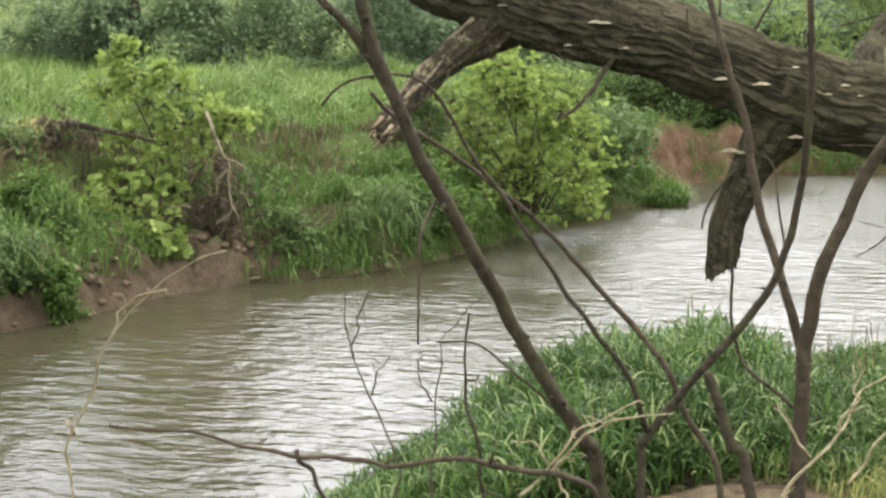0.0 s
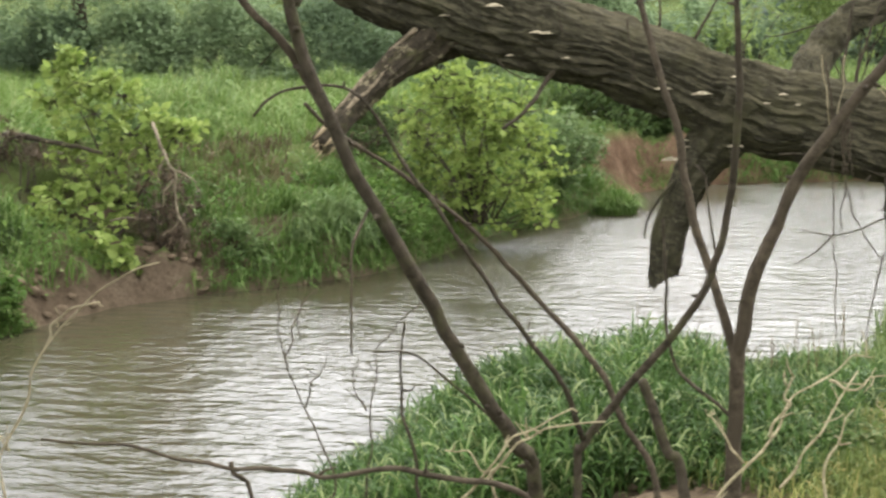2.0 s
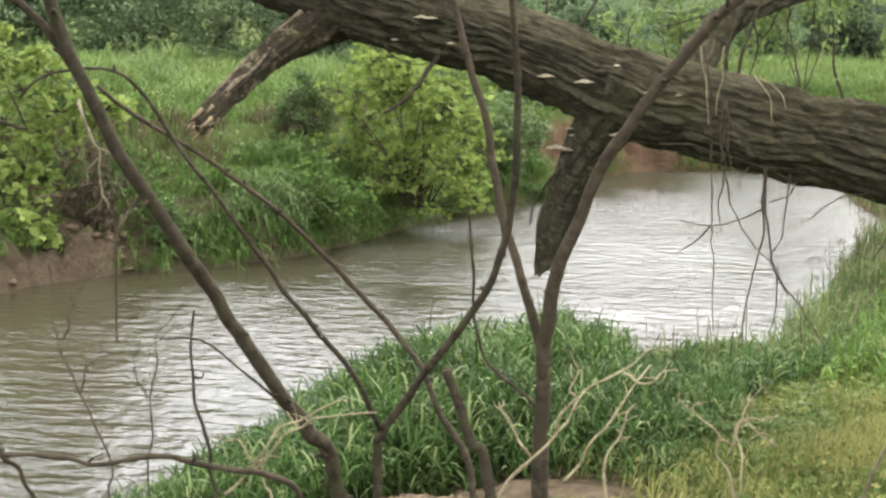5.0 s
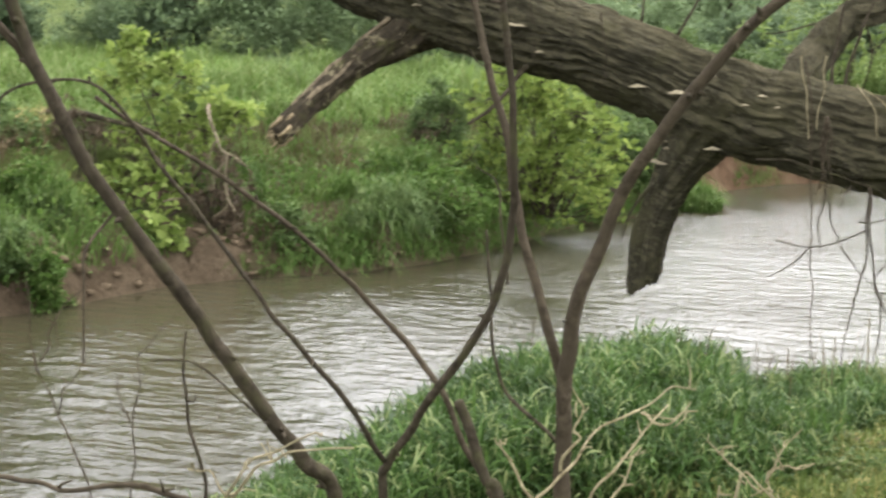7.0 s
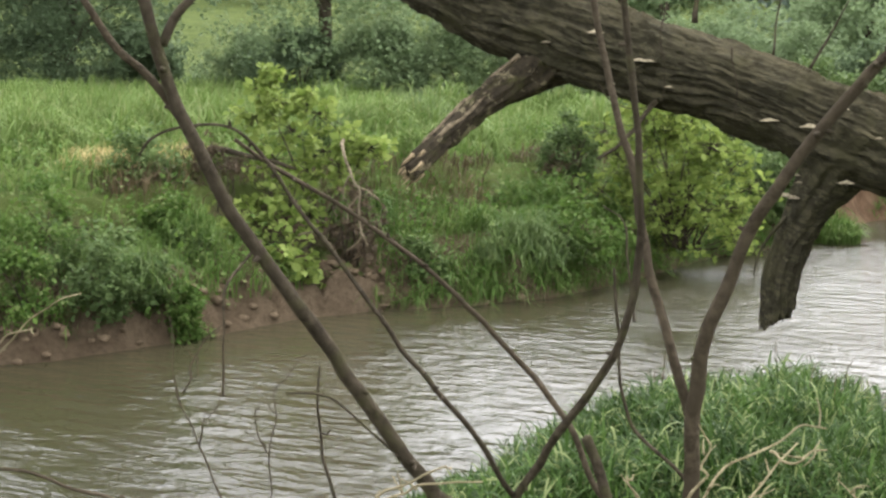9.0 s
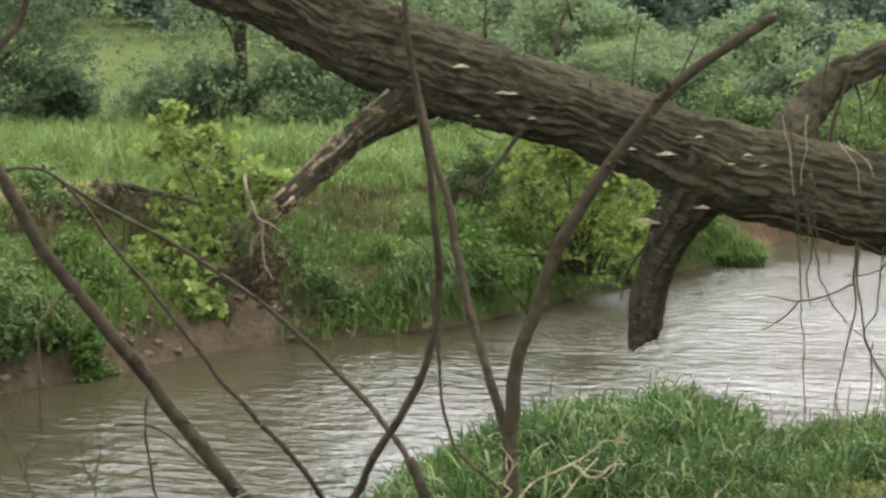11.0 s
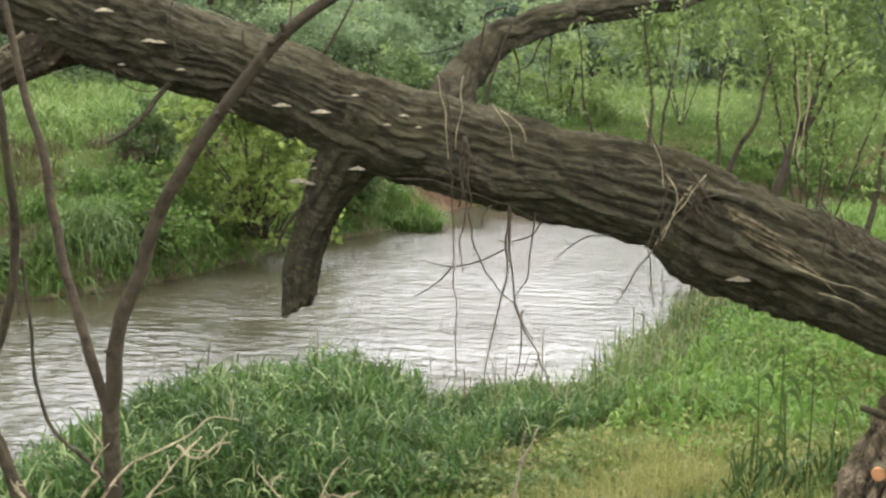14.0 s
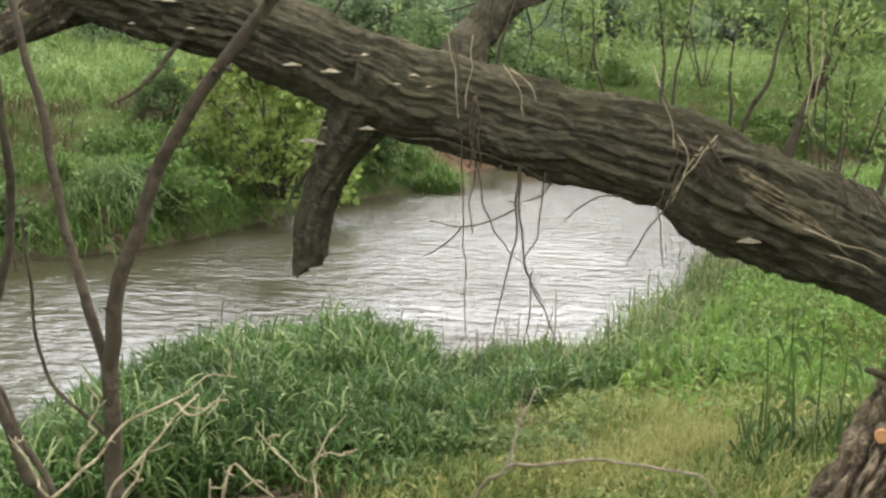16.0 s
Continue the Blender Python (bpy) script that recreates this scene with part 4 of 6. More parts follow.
for k, line in enumerate([[(0.82, 6.95, 2.63), (0.838, 6.98, 2.5), (0.87, 6.98, 2.35), (0.875, 6.98, 2.2)], [(0.945, 6.98, 2.63), (0.921, 6.98, 2.428), (0.914, 6.98, 2.254)], [(1.1, 7.0, 2.49), (1.18, 6.96, 2.35), (1.22, 6.96, 2.22)],
                          [(1.138, 7.0, 2.459), (1.233, 6.95, 2.376), (1.286, 6.95, 2.297)], [(2.13, 6.98, 2.1), (2.04, 6.96, 1.95), (2.1, 6.95, 2.05), (2.2, 6.97, 2.12)], [(2.69, 7.12, 2.78), (2.685, 7.1, 2.5), (2.64, 7.08, 2.27), (2.665, 7.08, 2.2), (2.71, 7.1, 2.15)],
                          [(2.63, 7.12, 2.66), (2.652, 7.1, 2.45), (2.625, 7.08, 2.26)], [(1.86, 7.15, 2.5), (1.92, 7.04, 2.34), (1.97, 6.98, 2.2), (1.99, 6.97, 2.08)], [(2.0, 6.95, 2.16), (2.06, 6.93, 2.04), (1.99, 6.92, 1.82)],
                          [(2.2, 6.98, 2.16), (2.11, 6.95, 2.07), (2.03, 6.93, 1.95), (1.96, 6.92, 1.8)], [(2.61, 6.97, 1.72), (2.8, 6.96, 1.66), (3.06, 6.98, 1.57)], [(2.78, 6.98, 1.58), (2.9, 6.97, 1.54), (3.0, 6.99, 1.5)]]):
    part("dead_twig", tube(line, 0.0042, 0.0024, 6, 0.02, 0.3, 0.05, None, k + 40), M_DEAD, willow, "bleached dead twig")
part("root_tangle", join([tube([(0.96 + rng.normal(0, 0.02), 6.99, 2.32), (0.98 + rng.normal(0, 0.03), 6.97, 2.15), (0.985 + rng.normal(0, 0.03), 6.97, 1.95)], 0.006, 0.003, 5, 0.03, 0, 0.06, None, k) for k in range(5)]
                         + [tube([(2.1 + rng.normal(0, 0.08), 6.97, 2.1 + rng.normal(0, 0.05)), (2.15 + rng.normal(0, 0.08), 6.95, 2.0), (2.2 + rng.normal(0, 0.12), 6.96, 1.9 + rng.normal(0, 0.06))], 0.006, 0.003, 5, 0.03, 0, 0.06, None, k) for k in range(7)]
                         + [tube([(2.74 + 0.03 * k + rng.normal(0, 0.02), 7.04, 2.06 - 0.02 * k), (2.79 + 0.03 * k + rng.normal(0, 0.03), 6.98, 1.93 - 0.015 * k), (2.8 + 0.035 * k + rng.normal(0, 0.05), 6.98, 1.78 + rng.normal(0, 0.06))], 0.006, 0.003, 5, 0.03, 0, 0.08, None, k) for k in range(8)]),
     M_STEM_PALE, willow, "tangle of dry fine roots")["kind"] = "stuff"


def shoot(root, tip, r0, bend, seed, n_leaf, leaf=0.03, mat=None, name="shoot"):
    """A leafy shoot growing out of the trunk."""
    rs = np.random.default_rng(seed)
    a, b = np.array(root, float), np.array(tip, float)
    m = (a + b) / 2 + rs.normal(0, bend, 3)
    st = part(name, tube([a, m, b], r0, r0 * 0.35, 6, 0.05, 0.15, 0.05, None, seed), M_STEM, willow)
    if n_leaf:
        line = spline([a, m, b], 0.02)
        c = line[rs.integers(len(line) // 3, len(line), n_leaf)] + rs.normal(0, leaf * 1.6, (n_leaf, 3))
        part("leaves", leaves(c, leaf * 0.55, 3.2, 0.4, 0.6, rs), mat or M_SAPLING, st, "narrow yellow-green willow leaves")


for k, (x0, z0, x1, z1, rr, nl) in enumerate([(0.97, 2.33, 1.0, 2.95, 0.014, 0), (1.0, 2.35, 1.16, 2.95, 0.013, 0), (1.62, 2.28, 1.5, 2.95, 0.009, 70), (1.9, 2.2, 1.84, 3.0, 0.012, 130), (1.95, 2.2, 2.06, 3.05, 0.009, 130),
                                              (2.27, 2.1, 2.3, 2.85, 0.010, 110), (2.3, 2.1, 2.52, 2.75, 0.016, 0), (2.56, 2.0, 2.69, 2.42, 0.034, 0), (2.69, 2.4, 2.78, 3.0, 0.018, 200), (2.68, 2.35, 2.95, 2.75, 0.014, 220), (2.67, 2.38, 2.6, 3.0, 0.010, 200), (3.02, 1.75, 3.12, 2.4, 0.02, 60),
                                              (-1.0, 3.12, -0.97, 3.5, 0.012, 0), (-0.55, 3.0, -0.48, 3.3, 0.02, 0), (0.1, 2.72, 0.3, 3.1, 0.011, 0), (0.4, 2.6, 0.44, 2.8, 0.006, 12), (-0.1, 2.8, -0.05, 3.2, 0.009, 0)]):
    shoot((x0, 7.33, z0), (x1, 7.36, z1), rr, 0.03, 60 + k, nl)
for k, (x0, z0, x1, z1) in enumerate([(1.03, 2.88, 1.06, 2.4), (1.3, 2.95, 1.05, 2.62), (0.9, 2.85, 0.5, 2.75), (1.25, 2.95, 1.28, 2.6)]):
    shoot((x0, 8.0, z0), (x1, 8.0, z1), 0.008, 0.04, 90 + k, 10, name="side_twig")

# ---- the bare shrub close to the camera ----
shrub = thing("leaning_shrub", (0.25, 3.45, on_land(0.25, 3.45)), "bare leaning shrub with crossing dark stems on the bank", "shrub")
g0 = on_land(0.3, 3.45) - 0.05
STEMS = []


def stem(name, line, r0, r1, mat):
    STEMS.append((name, line, r0, r1, mat))


stem("stem", [(0.004, 3.393, g0), (-0.085, 3.25, 1.25), (-0.127, 3.075, 1.5), (-0.227, 2.922, 1.75), (-0.32, 2.771, 2), (-0.4, 2.61, 2.25), (-0.485, 2.485, 2.5), (-0.541, 2.42, 2.7), (-0.561, 2.358, 2.9), (-0.6, 2.3, 3.3)], 0.0285, 0.0135, M_STEM)
stem("branch", [(-0.51, 2.5, 2.54), (-0.55, 2.45, 2.64), (-0.603, 2.4, 2.735), (-0.646, 2.35, 2.795), (-0.72, 2.3, 2.93)], 0.014, 0.009, M_STEM_PALE)
stem("branch", [(-0.545, 2.40, 2.80), (-0.515, 2.42, 2.87), (-0.475, 2.45, 2.92), (-0.44, 2.5, 3.0), (-0.4, 2.5, 3.2)], 0.013, 0.008, M_STEM)
stem("stem", [(0.058, 3.275, 1.45), (0.055, 3.19, 1.51), (0.022, 3.04, 1.7), (-0.118, 2.895, 1.95), (-0.256, 2.793, 2.2), (-0.368, 2.714, 2.4), (-0.441, 2.63, 2.55), (-0.51, 2.6, 2.596), (-0.621, 2.55, 2.587), (-0.667, 2.5, 2.558), (-0.708, 2.5, 2.517)], 0.0095, 0.0035, M_STEM)
stem("stem", [(0.3, 3.7, g0), (0.24, 3.731, 1.15), (0.135, 3.745, 1.38), (0.06, 3.73, 1.55), (-0.101, 3.72, 1.75), (-0.255, 3.61, 1.95), (-0.4, 3.46, 2.15), (-0.555, 3.325, 2.3), (-0.715, 3.139, 2.45), (-0.745, 3.002, 2.53)], 0.0135, 0.0065, M_STEM_PALE)
stem("stem", [(0.03, 3.32, g0), (0.03, 3.285, 1.3), (0.068, 3.24, 1.46), (0.165, 3.2, 1.6), (0.319, 3.1, 1.8), (0.442, 3.065, 2), (0.5, 3.035, 2.2), (0.53, 2.945, 2.5), (0.524, 2.87, 2.75), (0.525, 2.815, 3), (0.55, 2.8, 3.2)], 0.0165, 0.0075, M_STEM)
stem("stem", [(0.512, 3.6, g0), (0.506, 3.585, 1.2), (0.516, 3.558, 1.5), (0.526, 3.535, 1.75), (0.578, 3.509, 2), (0.683, 3.488, 2.25), (0.81, 3.435, 2.45), (0.96, 3.431, 2.65), (1.105, 3.425, 2.8), (1.36, 3.421, 2.96)], [0.034, 0.033, 0.031, 0.027, 0.024, 0.022, 0.02, 0.0175, 0.0155, 0.014], 0, M_STEM_PALE)
stem("branch", [(0.524, 3.53, 1.63), (0.5, 3.545, 1.71), (0.445, 3.535, 1.9), (0.38, 3.555, 2.1), (0.34, 3.563, 2.3), (0.272, 3.575, 2.55), (0.199, 3.604, 2.8), (0.147, 3.608, 3.05)], 0.016, 0.0095, M_STEM_PALE)
stem("twig", [(0.52, 3.55, 1.46), (0.458, 3.57, 1.516), (0.326, 3.56, 1.634), (0.28, 3.54, 1.774), (0.287, 3.52, 1.932), (0.278, 3.5, 2.136)], 0.007, 0.004, M_STEM)
stem("broken_stem", [(0.40, 3.45, g0), (0.361, 3.45, 1.246), (0.304, 3.44, 1.387), (0.258, 3.43, 1.524), (0.222, 3.42, 1.623)], 0.023, 0.016, M_STEM)
stem("twig", [(-0.435, 2.66, 2.28), (-0.433, 2.5, 2.183), (-0.443, 2.49, 2.063), (-0.445, 2.48, 1.888)], 0.0045, 0.003, M_STEM_PALE)
stem("twig", [(-0.19, 3.0, 1.66), (-0.24, 2.95, 1.74), (-0.29, 2.92, 1.80)], 0.007, 0.004, M_STEM)
stem("twig", [(-0.09, 3.14, 1.40), (-0.2, 3.05, 1.58), (-0.32, 3.0, 1.70), (-0.42, 2.95, 1.79), (-0.52, 2.9, 1.80)], 0.005, 0.003, M_STEM)
stem("twig", [(0.47, 3.11, 2.05), (0.43, 3.14, 2.3), (0.36, 3.16, 2.36)], 0.004, 0.002, M_STEM)
for k, (nm, line, ra, rb, mt) in enumerate(STEMS):
    part(nm, tube(line, ra, rb, 18 if np.ndim(ra) or ra > 0.015 else 8, 0.012, 0.2, 0.025, None, k * 7), mt, shrub)


def knots(line, r, n, seed):
    rs, ln = np.random.default_rng(seed), spline(line, 0.02)
    out = []
    for _ in range(n):
        p, d = ln[rs.integers(8, len(ln) - 4)], rs.normal(0, 1, 3)
        d /= np.linalg.norm(d)
        out.append(tube([p, p + d * r * 1.2, p + d * r * 1.7], r * 0.5, r * 0.15, 6, 0.01))
    return join(out)


tagged(part("bud_scar", join([knots(STEMS[0][1], 0.024, 22, 1), knots(STEMS[3][1], 0.010, 30, 2), knots(STEMS[4][1], 0.013, 26, 3), knots(STEMS[5][1], 0.014, 20, 4), knots(STEMS[6][1], 0.022, 14, 5)]), M_STEM, shrub, "small knots and bud scars"), kind="stuff")

# ---- dead twigs and branches lying on the bank ----
def dead_branch(base, lines, r, mat, label, name="dead_branch"):
    t = thing(name, base, label, "branch")
    kink = np.random.default_rng(int(abs(base[0]) * 777) + 3)
    lines = [[q for a, e in zip(line, line[1:]) for q in (a, tuple((np.array(a) + e) / 2 + kink.normal(0, 0.007, 3)))] + [line[-1]] for line in lines]
    for k, line in enumerate(lines):
        part("main_twig" if k == 0 else "side_twig", tube(line, r * 0.9 if k == 0 else r * 0.6, r * 0.3, 7, 0.012, 0.35, 0.06, None, k + int(base[0] * 50)), mat, t)
    rs = np.random.default_rng(int(abs(base[0]) * 1000))
    snags = []
    for line in lines:
        ln = spline(line, 0.02)
        for _ in range(3):
            p, d = ln[rs.integers(len(ln) // 3, len(ln))], rs.normal(0, 1, 3) + [0, 0, 0.6]
            d = d / np.linalg.norm(d) * rs.uniform(0.02, 0.09)
            snags.append(tube([p, p + d * 0.5 + rs.normal(0, 0.006, 3), p + d], r * 0.4, r * 0.18, 5, 0.015))
    tagged(part("spur", join(snags), mat, t), kind="stuff")
    return t


dead_branch((-0.011, 2.6, 0.95), [[(0.06, 2.66, 1.0), (0.05, 2.63, 1.4), (-0.011, 2.6, 1.488), (-0.143, 2.56, 1.543), (-0.373, 2.53, 1.565), (-0.657, 2.5, 1.536), (-0.825, 2.5, 1.547), (-1.093, 2.45, 1.607), (-1.331, 2.4, 1.629)],
                                  [(-0.81, 2.5, 1.565), (-0.783, 2.52, 1.511), (-0.742, 2.56, 1.41), (-0.68, 2.6, 1.2)]], 0.0125, M_STEM_PALE, "dry brown branch reaching out over the water")
dead_branch((-0.43, 3.05, 0.7), [[(-0.42, 3.08, 0.75), (-0.428, 3.05, 1.278), (-0.435, 3.0, 1.515), (-0.452, 2.97, 1.717), (-0.433, 2.95, 1.879)]], 0.011, M_STEM, "dark upright dead stick on the bank", "dead_stick")
dead_branch((-1.5, 2.6, 0.3), [[(-1.6, 2.6, 0.3), (-1.614, 2.62, 1.304), (-1.6, 2.64, 1.515), (-1.535, 2.66, 1.674), (-1.481, 2.68, 1.813), (-1.352, 2.7, 1.954), (-1.237, 2.7, 2.027), (-1.097, 2.7, 2.087)], [(-1.471, 2.68, 1.822), (-1.46, 2.68, 1.882), (-1.401, 2.7, 1.926), (-1.295, 2.7, 1.965)], [(-1.6, 2.64, 1.515), (-1.625, 2.64, 1.56)]], 0.0075, M_DEAD, "thin pale dead twig at the water's edge", "dead_twig")
dead_branch((-0.57, 2.65, 0.85), [[(-0.56, 2.65, 0.9), (-0.577, 2.65, 1.4), (-0.592, 2.65, 1.536), (-0.638, 2.62, 1.691), (-0.671, 2.6, 1.808), (-0.699, 2.6, 1.92), (-0.702, 2.6, 2.065)], [(-0.69, 2.63, 1.84), (-0.68, 2.65, 1.9), (-0.65, 2.7, 1.98), (-0.61, 2.73, 2.03)],
                                  [(-0.63, 2.62, 1.7), (-0.60, 2.62, 1.76), (-0.59, 2.62, 1.79)]], 0.005, M_STEM_PALE, "slender budding twig growing on the bank", "twig")
dead_branch((-0.5, 2.95, 0.7), [[(-0.488, 2.75, 0.8), (-0.489, 2.75, 1.36), (-0.49, 2.75, 1.531), (-0.494, 2.75, 1.683), (-0.45, 2.75, 1.852), (-0.382, 2.75, 1.938), (-0.291, 2.75, 2.002)], [(-0.494, 2.75, 1.66), (-0.53, 2.75, 1.72), (-0.53, 2.75, 1.78)]], 0.0045, M_STEM_PALE, "slender budding twig growing on the bank", "twig")
dead_branch((0.45, 2.95, 0.9), [[(0.4, 2.9, 1.0), (0.484, 3.0, 1.405), (0.618, 3.1, 1.54), (0.674, 3.2, 1.594), (0.766, 3.3, 1.653), (0.863, 3.4, 1.732), (0.93, 3.45, 1.72)],
                                [(0.66, 3.05, 1.41), (0.714, 3.1, 1.518), (0.803, 3.2, 1.605), (0.88, 3.3, 1.71)],
                                [(0.555, 3.08, 1.47), (0.523, 3.1, 1.497), (0.481, 3.1, 1.581), (0.459, 3.1, 1.619)], [(0.63, 3.1, 1.55), (0.676, 3.1, 1.669), (0.666, 3.1, 1.699), (0.691, 3.1, 1.733)],
                                [(0.80, 3.33, 1.67), (0.83, 3.3, 1.66), (0.90, 3.3, 1.67), (0.96, 3.3, 1.70)]], 0.008, M_DEAD, "forked bleached dead branch leaning against the shrub")
dead_branch((-0.065, 2.6, 0.9), [[(-0.05, 2.62, 1.0), (-0.065, 2.6, 1.448), (-0.097, 2.6, 1.51), (-0.128, 2.6, 1.555), (-0.16, 2.6, 1.609), (-0.223, 2.6, 1.604)], [(-0.2, 2.6, 1.45), (-0.074, 2.6, 1.591), (0.018, 2.6, 1.661), (0.117, 2.65, 1.725)],
                                 [(-0.12, 2.6, 1.52), (-0.02, 2.62, 1.63), (0.05, 2.65, 1.66), (0.2, 2.7, 1.68)]], 0.008, M_DEAD, "pale crossing dead twigs in the grass")
dead_branch((1.14, 3.4, 0.9), [[(1.15, 3.4, 0.95), (1.141, 3.4, 1.334), (1.125, 3.5, 1.448), (1.149, 3.5, 1.5), (1.217, 3.55, 1.608)], [(1.12, 3.5, 1.422), (1.049, 3.5, 1.474), (0.953, 3.55, 1.543)], [(1.129, 3.5, 1.456), (1.198, 3.5, 1.504), (1.262, 3.5, 1.527)]], 0.0065, M_DEAD, "forked bleached twig sticking up from the bank")
dead_branch((1.55, 3.6, 0.95), [[(1.45, 3.6, 1.0), (1.589, 3.6, 1.415), (1.659, 3.6, 1.468), (1.796, 3.7, 1.47), (1.965, 3.75, 1.477), (2.09, 3.75, 1.458), (2.215, 3.75, 1.418), (2.35, 3.75, 1.1)], [(1.659, 3.6, 1.468), (1.675, 3.7, 1.584), (1.717, 3.8, 1.658)]], 0.008, M_ROOT, "thin arching dead branch over the grass")
dead_branch((1.15, 2.8, 0.95), [[(1.16, 2.8, 1.0), (1.148, 2.8, 1.401), (1.136, 2.8, 1.55), (1.101, 2.8, 1.661)], [(1.13, 2.8, 1.6), (1.174, 2.8, 1.698), (1.25, 2.8, 1.631)]], 0.008, M_DEAD, "pale dead twig sticking up in the meadow")
dead_branch((0.77, 3.0, 0.95), [[(0.75, 3.0, 1.0), (0.769, 3.0, 1.299), (0.796, 3.0, 1.497), (0.837, 3.05, 1.624)]], 0.009, M_DEAD, "pale dead stick in the meadow")

# ---- the stump by the path ----
stump = thing("leaning_stump", (2.62, 4.55, on_land(2.62, 4.55)), "old leaning willow stump with coarse bark and a cut side branch", "stump")
part("trunk", tube([(2.52, 4.45, 0.6), (2.66, 4.6, 1.0), (2.82, 4.8, 1.19), (2.90, 5.0, 1.35), (2.97, 5.1, 1.5), (3.05, 5.15, 1.75)], [0.24, 0.185, 0.155, 0.138, 0.125, 0.12], 0, 170, 0.012, 0, 0.02, carve(0.07, 1.5, 21, 0.3, 10, 0.1), 8), M_STUMP, stump)
cut = part("cut_branch", tube([(2.82, 4.85, 1.31), (2.80, 4.72, 1.335), (2.79, 4.66, 1.34)], 0.032, 0.028, 14, 0.02, 0.1), M_TRUNK, stump)
ang = np.linspace(0, 2 * np.pi, 19)[:-1]
rim = np.stack([2.789 + 0.023 * np.cos(ang), 0 * ang, 1.3405 + 0.023 * np.sin(ang)], -1)
ks = np.arange(18)
part("cut_face", (np.vstack([rim + [0, 4.66, 0], rim + [0, 4.64, 0], [[2.789, 4.6395, 1.3405]]]), np.vstack([np.stack([ks, (ks + 1) % 18, 18 + (ks + 1) % 18, 18 + ks], -1), np.stack([18 + ks[::2], 18 + ks[::2] + 1, 18 + (ks[::2] + 2) % 18, 0 * ks[::2] + 36], -1)])), M_CUT, cut, "orange sawn face", False)
part("snag", tube([(2.92, 5.0, 1.42), (2.82, 4.98, 1.47), (2.76, 4.97, 1.49)], 0.02, 0.012, 8, 0.02, 0.2), M_LIMB, stump, "short broken snag")
part("snag", tube([(2.92, 5.05, 1.48), (2.88, 5.02, 1.6), (2.85, 5.0, 1.68)], 0.012, 0.005, 8, 0.02, 0.2), M_TRUNK, stump)


# ---- bushes and trees ----
def crown(clumps, n, leaf, lengthen, seed, shell=0.6, droop=0.2):
    """Leaves gathered in uneven clumps given as (x, y, z, radius)."""
    rs = np.random.default_rng(seed)
    c = np.array(clumps, float)
    w = c[:, 3] ** 2.2
    k = rs.choice(len(c), n // 9, p=w / w.sum())
    d = rs.normal(0, 1, (n // 9, 3))
    d /= np.linalg.norm(d, axis=1)[:, None]
    rad = rs.uniform(0, 1, n // 9) ** shell * (0.45 + 1.1 * fbm(d * 2.1 + k[:, None] * 3.7, 2))
    p = c[k, :3] + d * (c[k, 3] * rad)[:, None] * [1, 1, 0.8]
    p = np.repeat(p, 9, 0)
    p = p + rs.normal(0, leaf * 0.95, p.shape)
    return leaves(p, leaf, lengthen, droop, 0.5, rs)


def clump_set(base, w, d, h, n, r, seed, low=0.15):
    rs = np.random.default_rng(seed)
    out = []
    for _ in range(n):
        t = rs.uniform(low, 1)
        s = np.sqrt(max(0.05, 1 - (t - 0.45) ** 2 * 2.2))
        a, q = rs.uniform(0, 2 * np.pi), np.sqrt(rs.random())
        out.append((base[0] + np.cos(a) * q * w * s, base[1] + np.sin(a) * q * d * s, base[2] + t * h, r * rs.uniform(0.6, 1.25)))
    return out


def cloud(base, w, d, h, n, leaf, seed, freq=1.6, low=0.0, lengthen=1.5, cut=0.5):
    """Leaves filling an uneven rounded mass, with lumps, bays and gaps."""
    rs = np.random.default_rng(seed)
    m = n * 5
    t = rs.uniform(low, 1, m)
    a = rs.uniform(0, 2 * np.pi, m)
    prof = np.sqrt(np.clip(1 - (2 * t - 0.85) ** 2 / 1.4, 0.02, 1))
    lob = 0.2 + 1.6 * fbm(np.stack([np.cos(a) * 1.6, np.sin(a) * 1.6, t * 3.0 + seed], -1), 3)
    rad = np.sqrt(rs.random(m)) * prof * lob
    p = np.stack([base[0] + np.cos(a) * rad * w, base[1] + np.sin(a) * rad * d, base[2] + t * h * (0.6 + 0.75 * fbm(np.stack([np.cos(a) * rad * 2.5, np.sin(a) * rad * 2.5, 0 * a + seed], -1), 3))], -1)
    p = np.repeat(p[fbm(p * freq + seed, 3) > cut][: n // 8], 8, 0)
    p = p + rs.normal(0, leaf * 1.15, p.shape)
    return leaves(p, leaf, lengthen, 0.15, 0.6, rs)


def shrub_cloud(x, y, w, d, h, n, leaf, mat, label, seed, group="", name="bush", z=None, freq=1.6, cut=0.5):
    z = on_land(x, y) if z is None else z
    t = thing(name, (x, y, z), label, "bush", group)
    rs = np.random.default_rng(seed)
    for k in range(5):
        e = np.array([x + rs.normal(0, w * 0.4), y + rs.normal(0, d * 0.4), z + h * rs.uniform(0.5, 0.85)])
        b0 = np.array([x + rs.normal(0, 0.08), y, z - 0.05])
        part("stem", tube([b0, b0 * 0.5 + e * 0.5 + rs.normal(0, 0.06, 3), e], 0.012 + 0.008 * h, 0.006, 6, 0.12, 0.1), M_STEM, t)
    part("crown", cloud((x, y, z - 0.05), w, d, h, n, leaf, seed, freq, 0.0, 1.5, cut), mat, t)
    return t


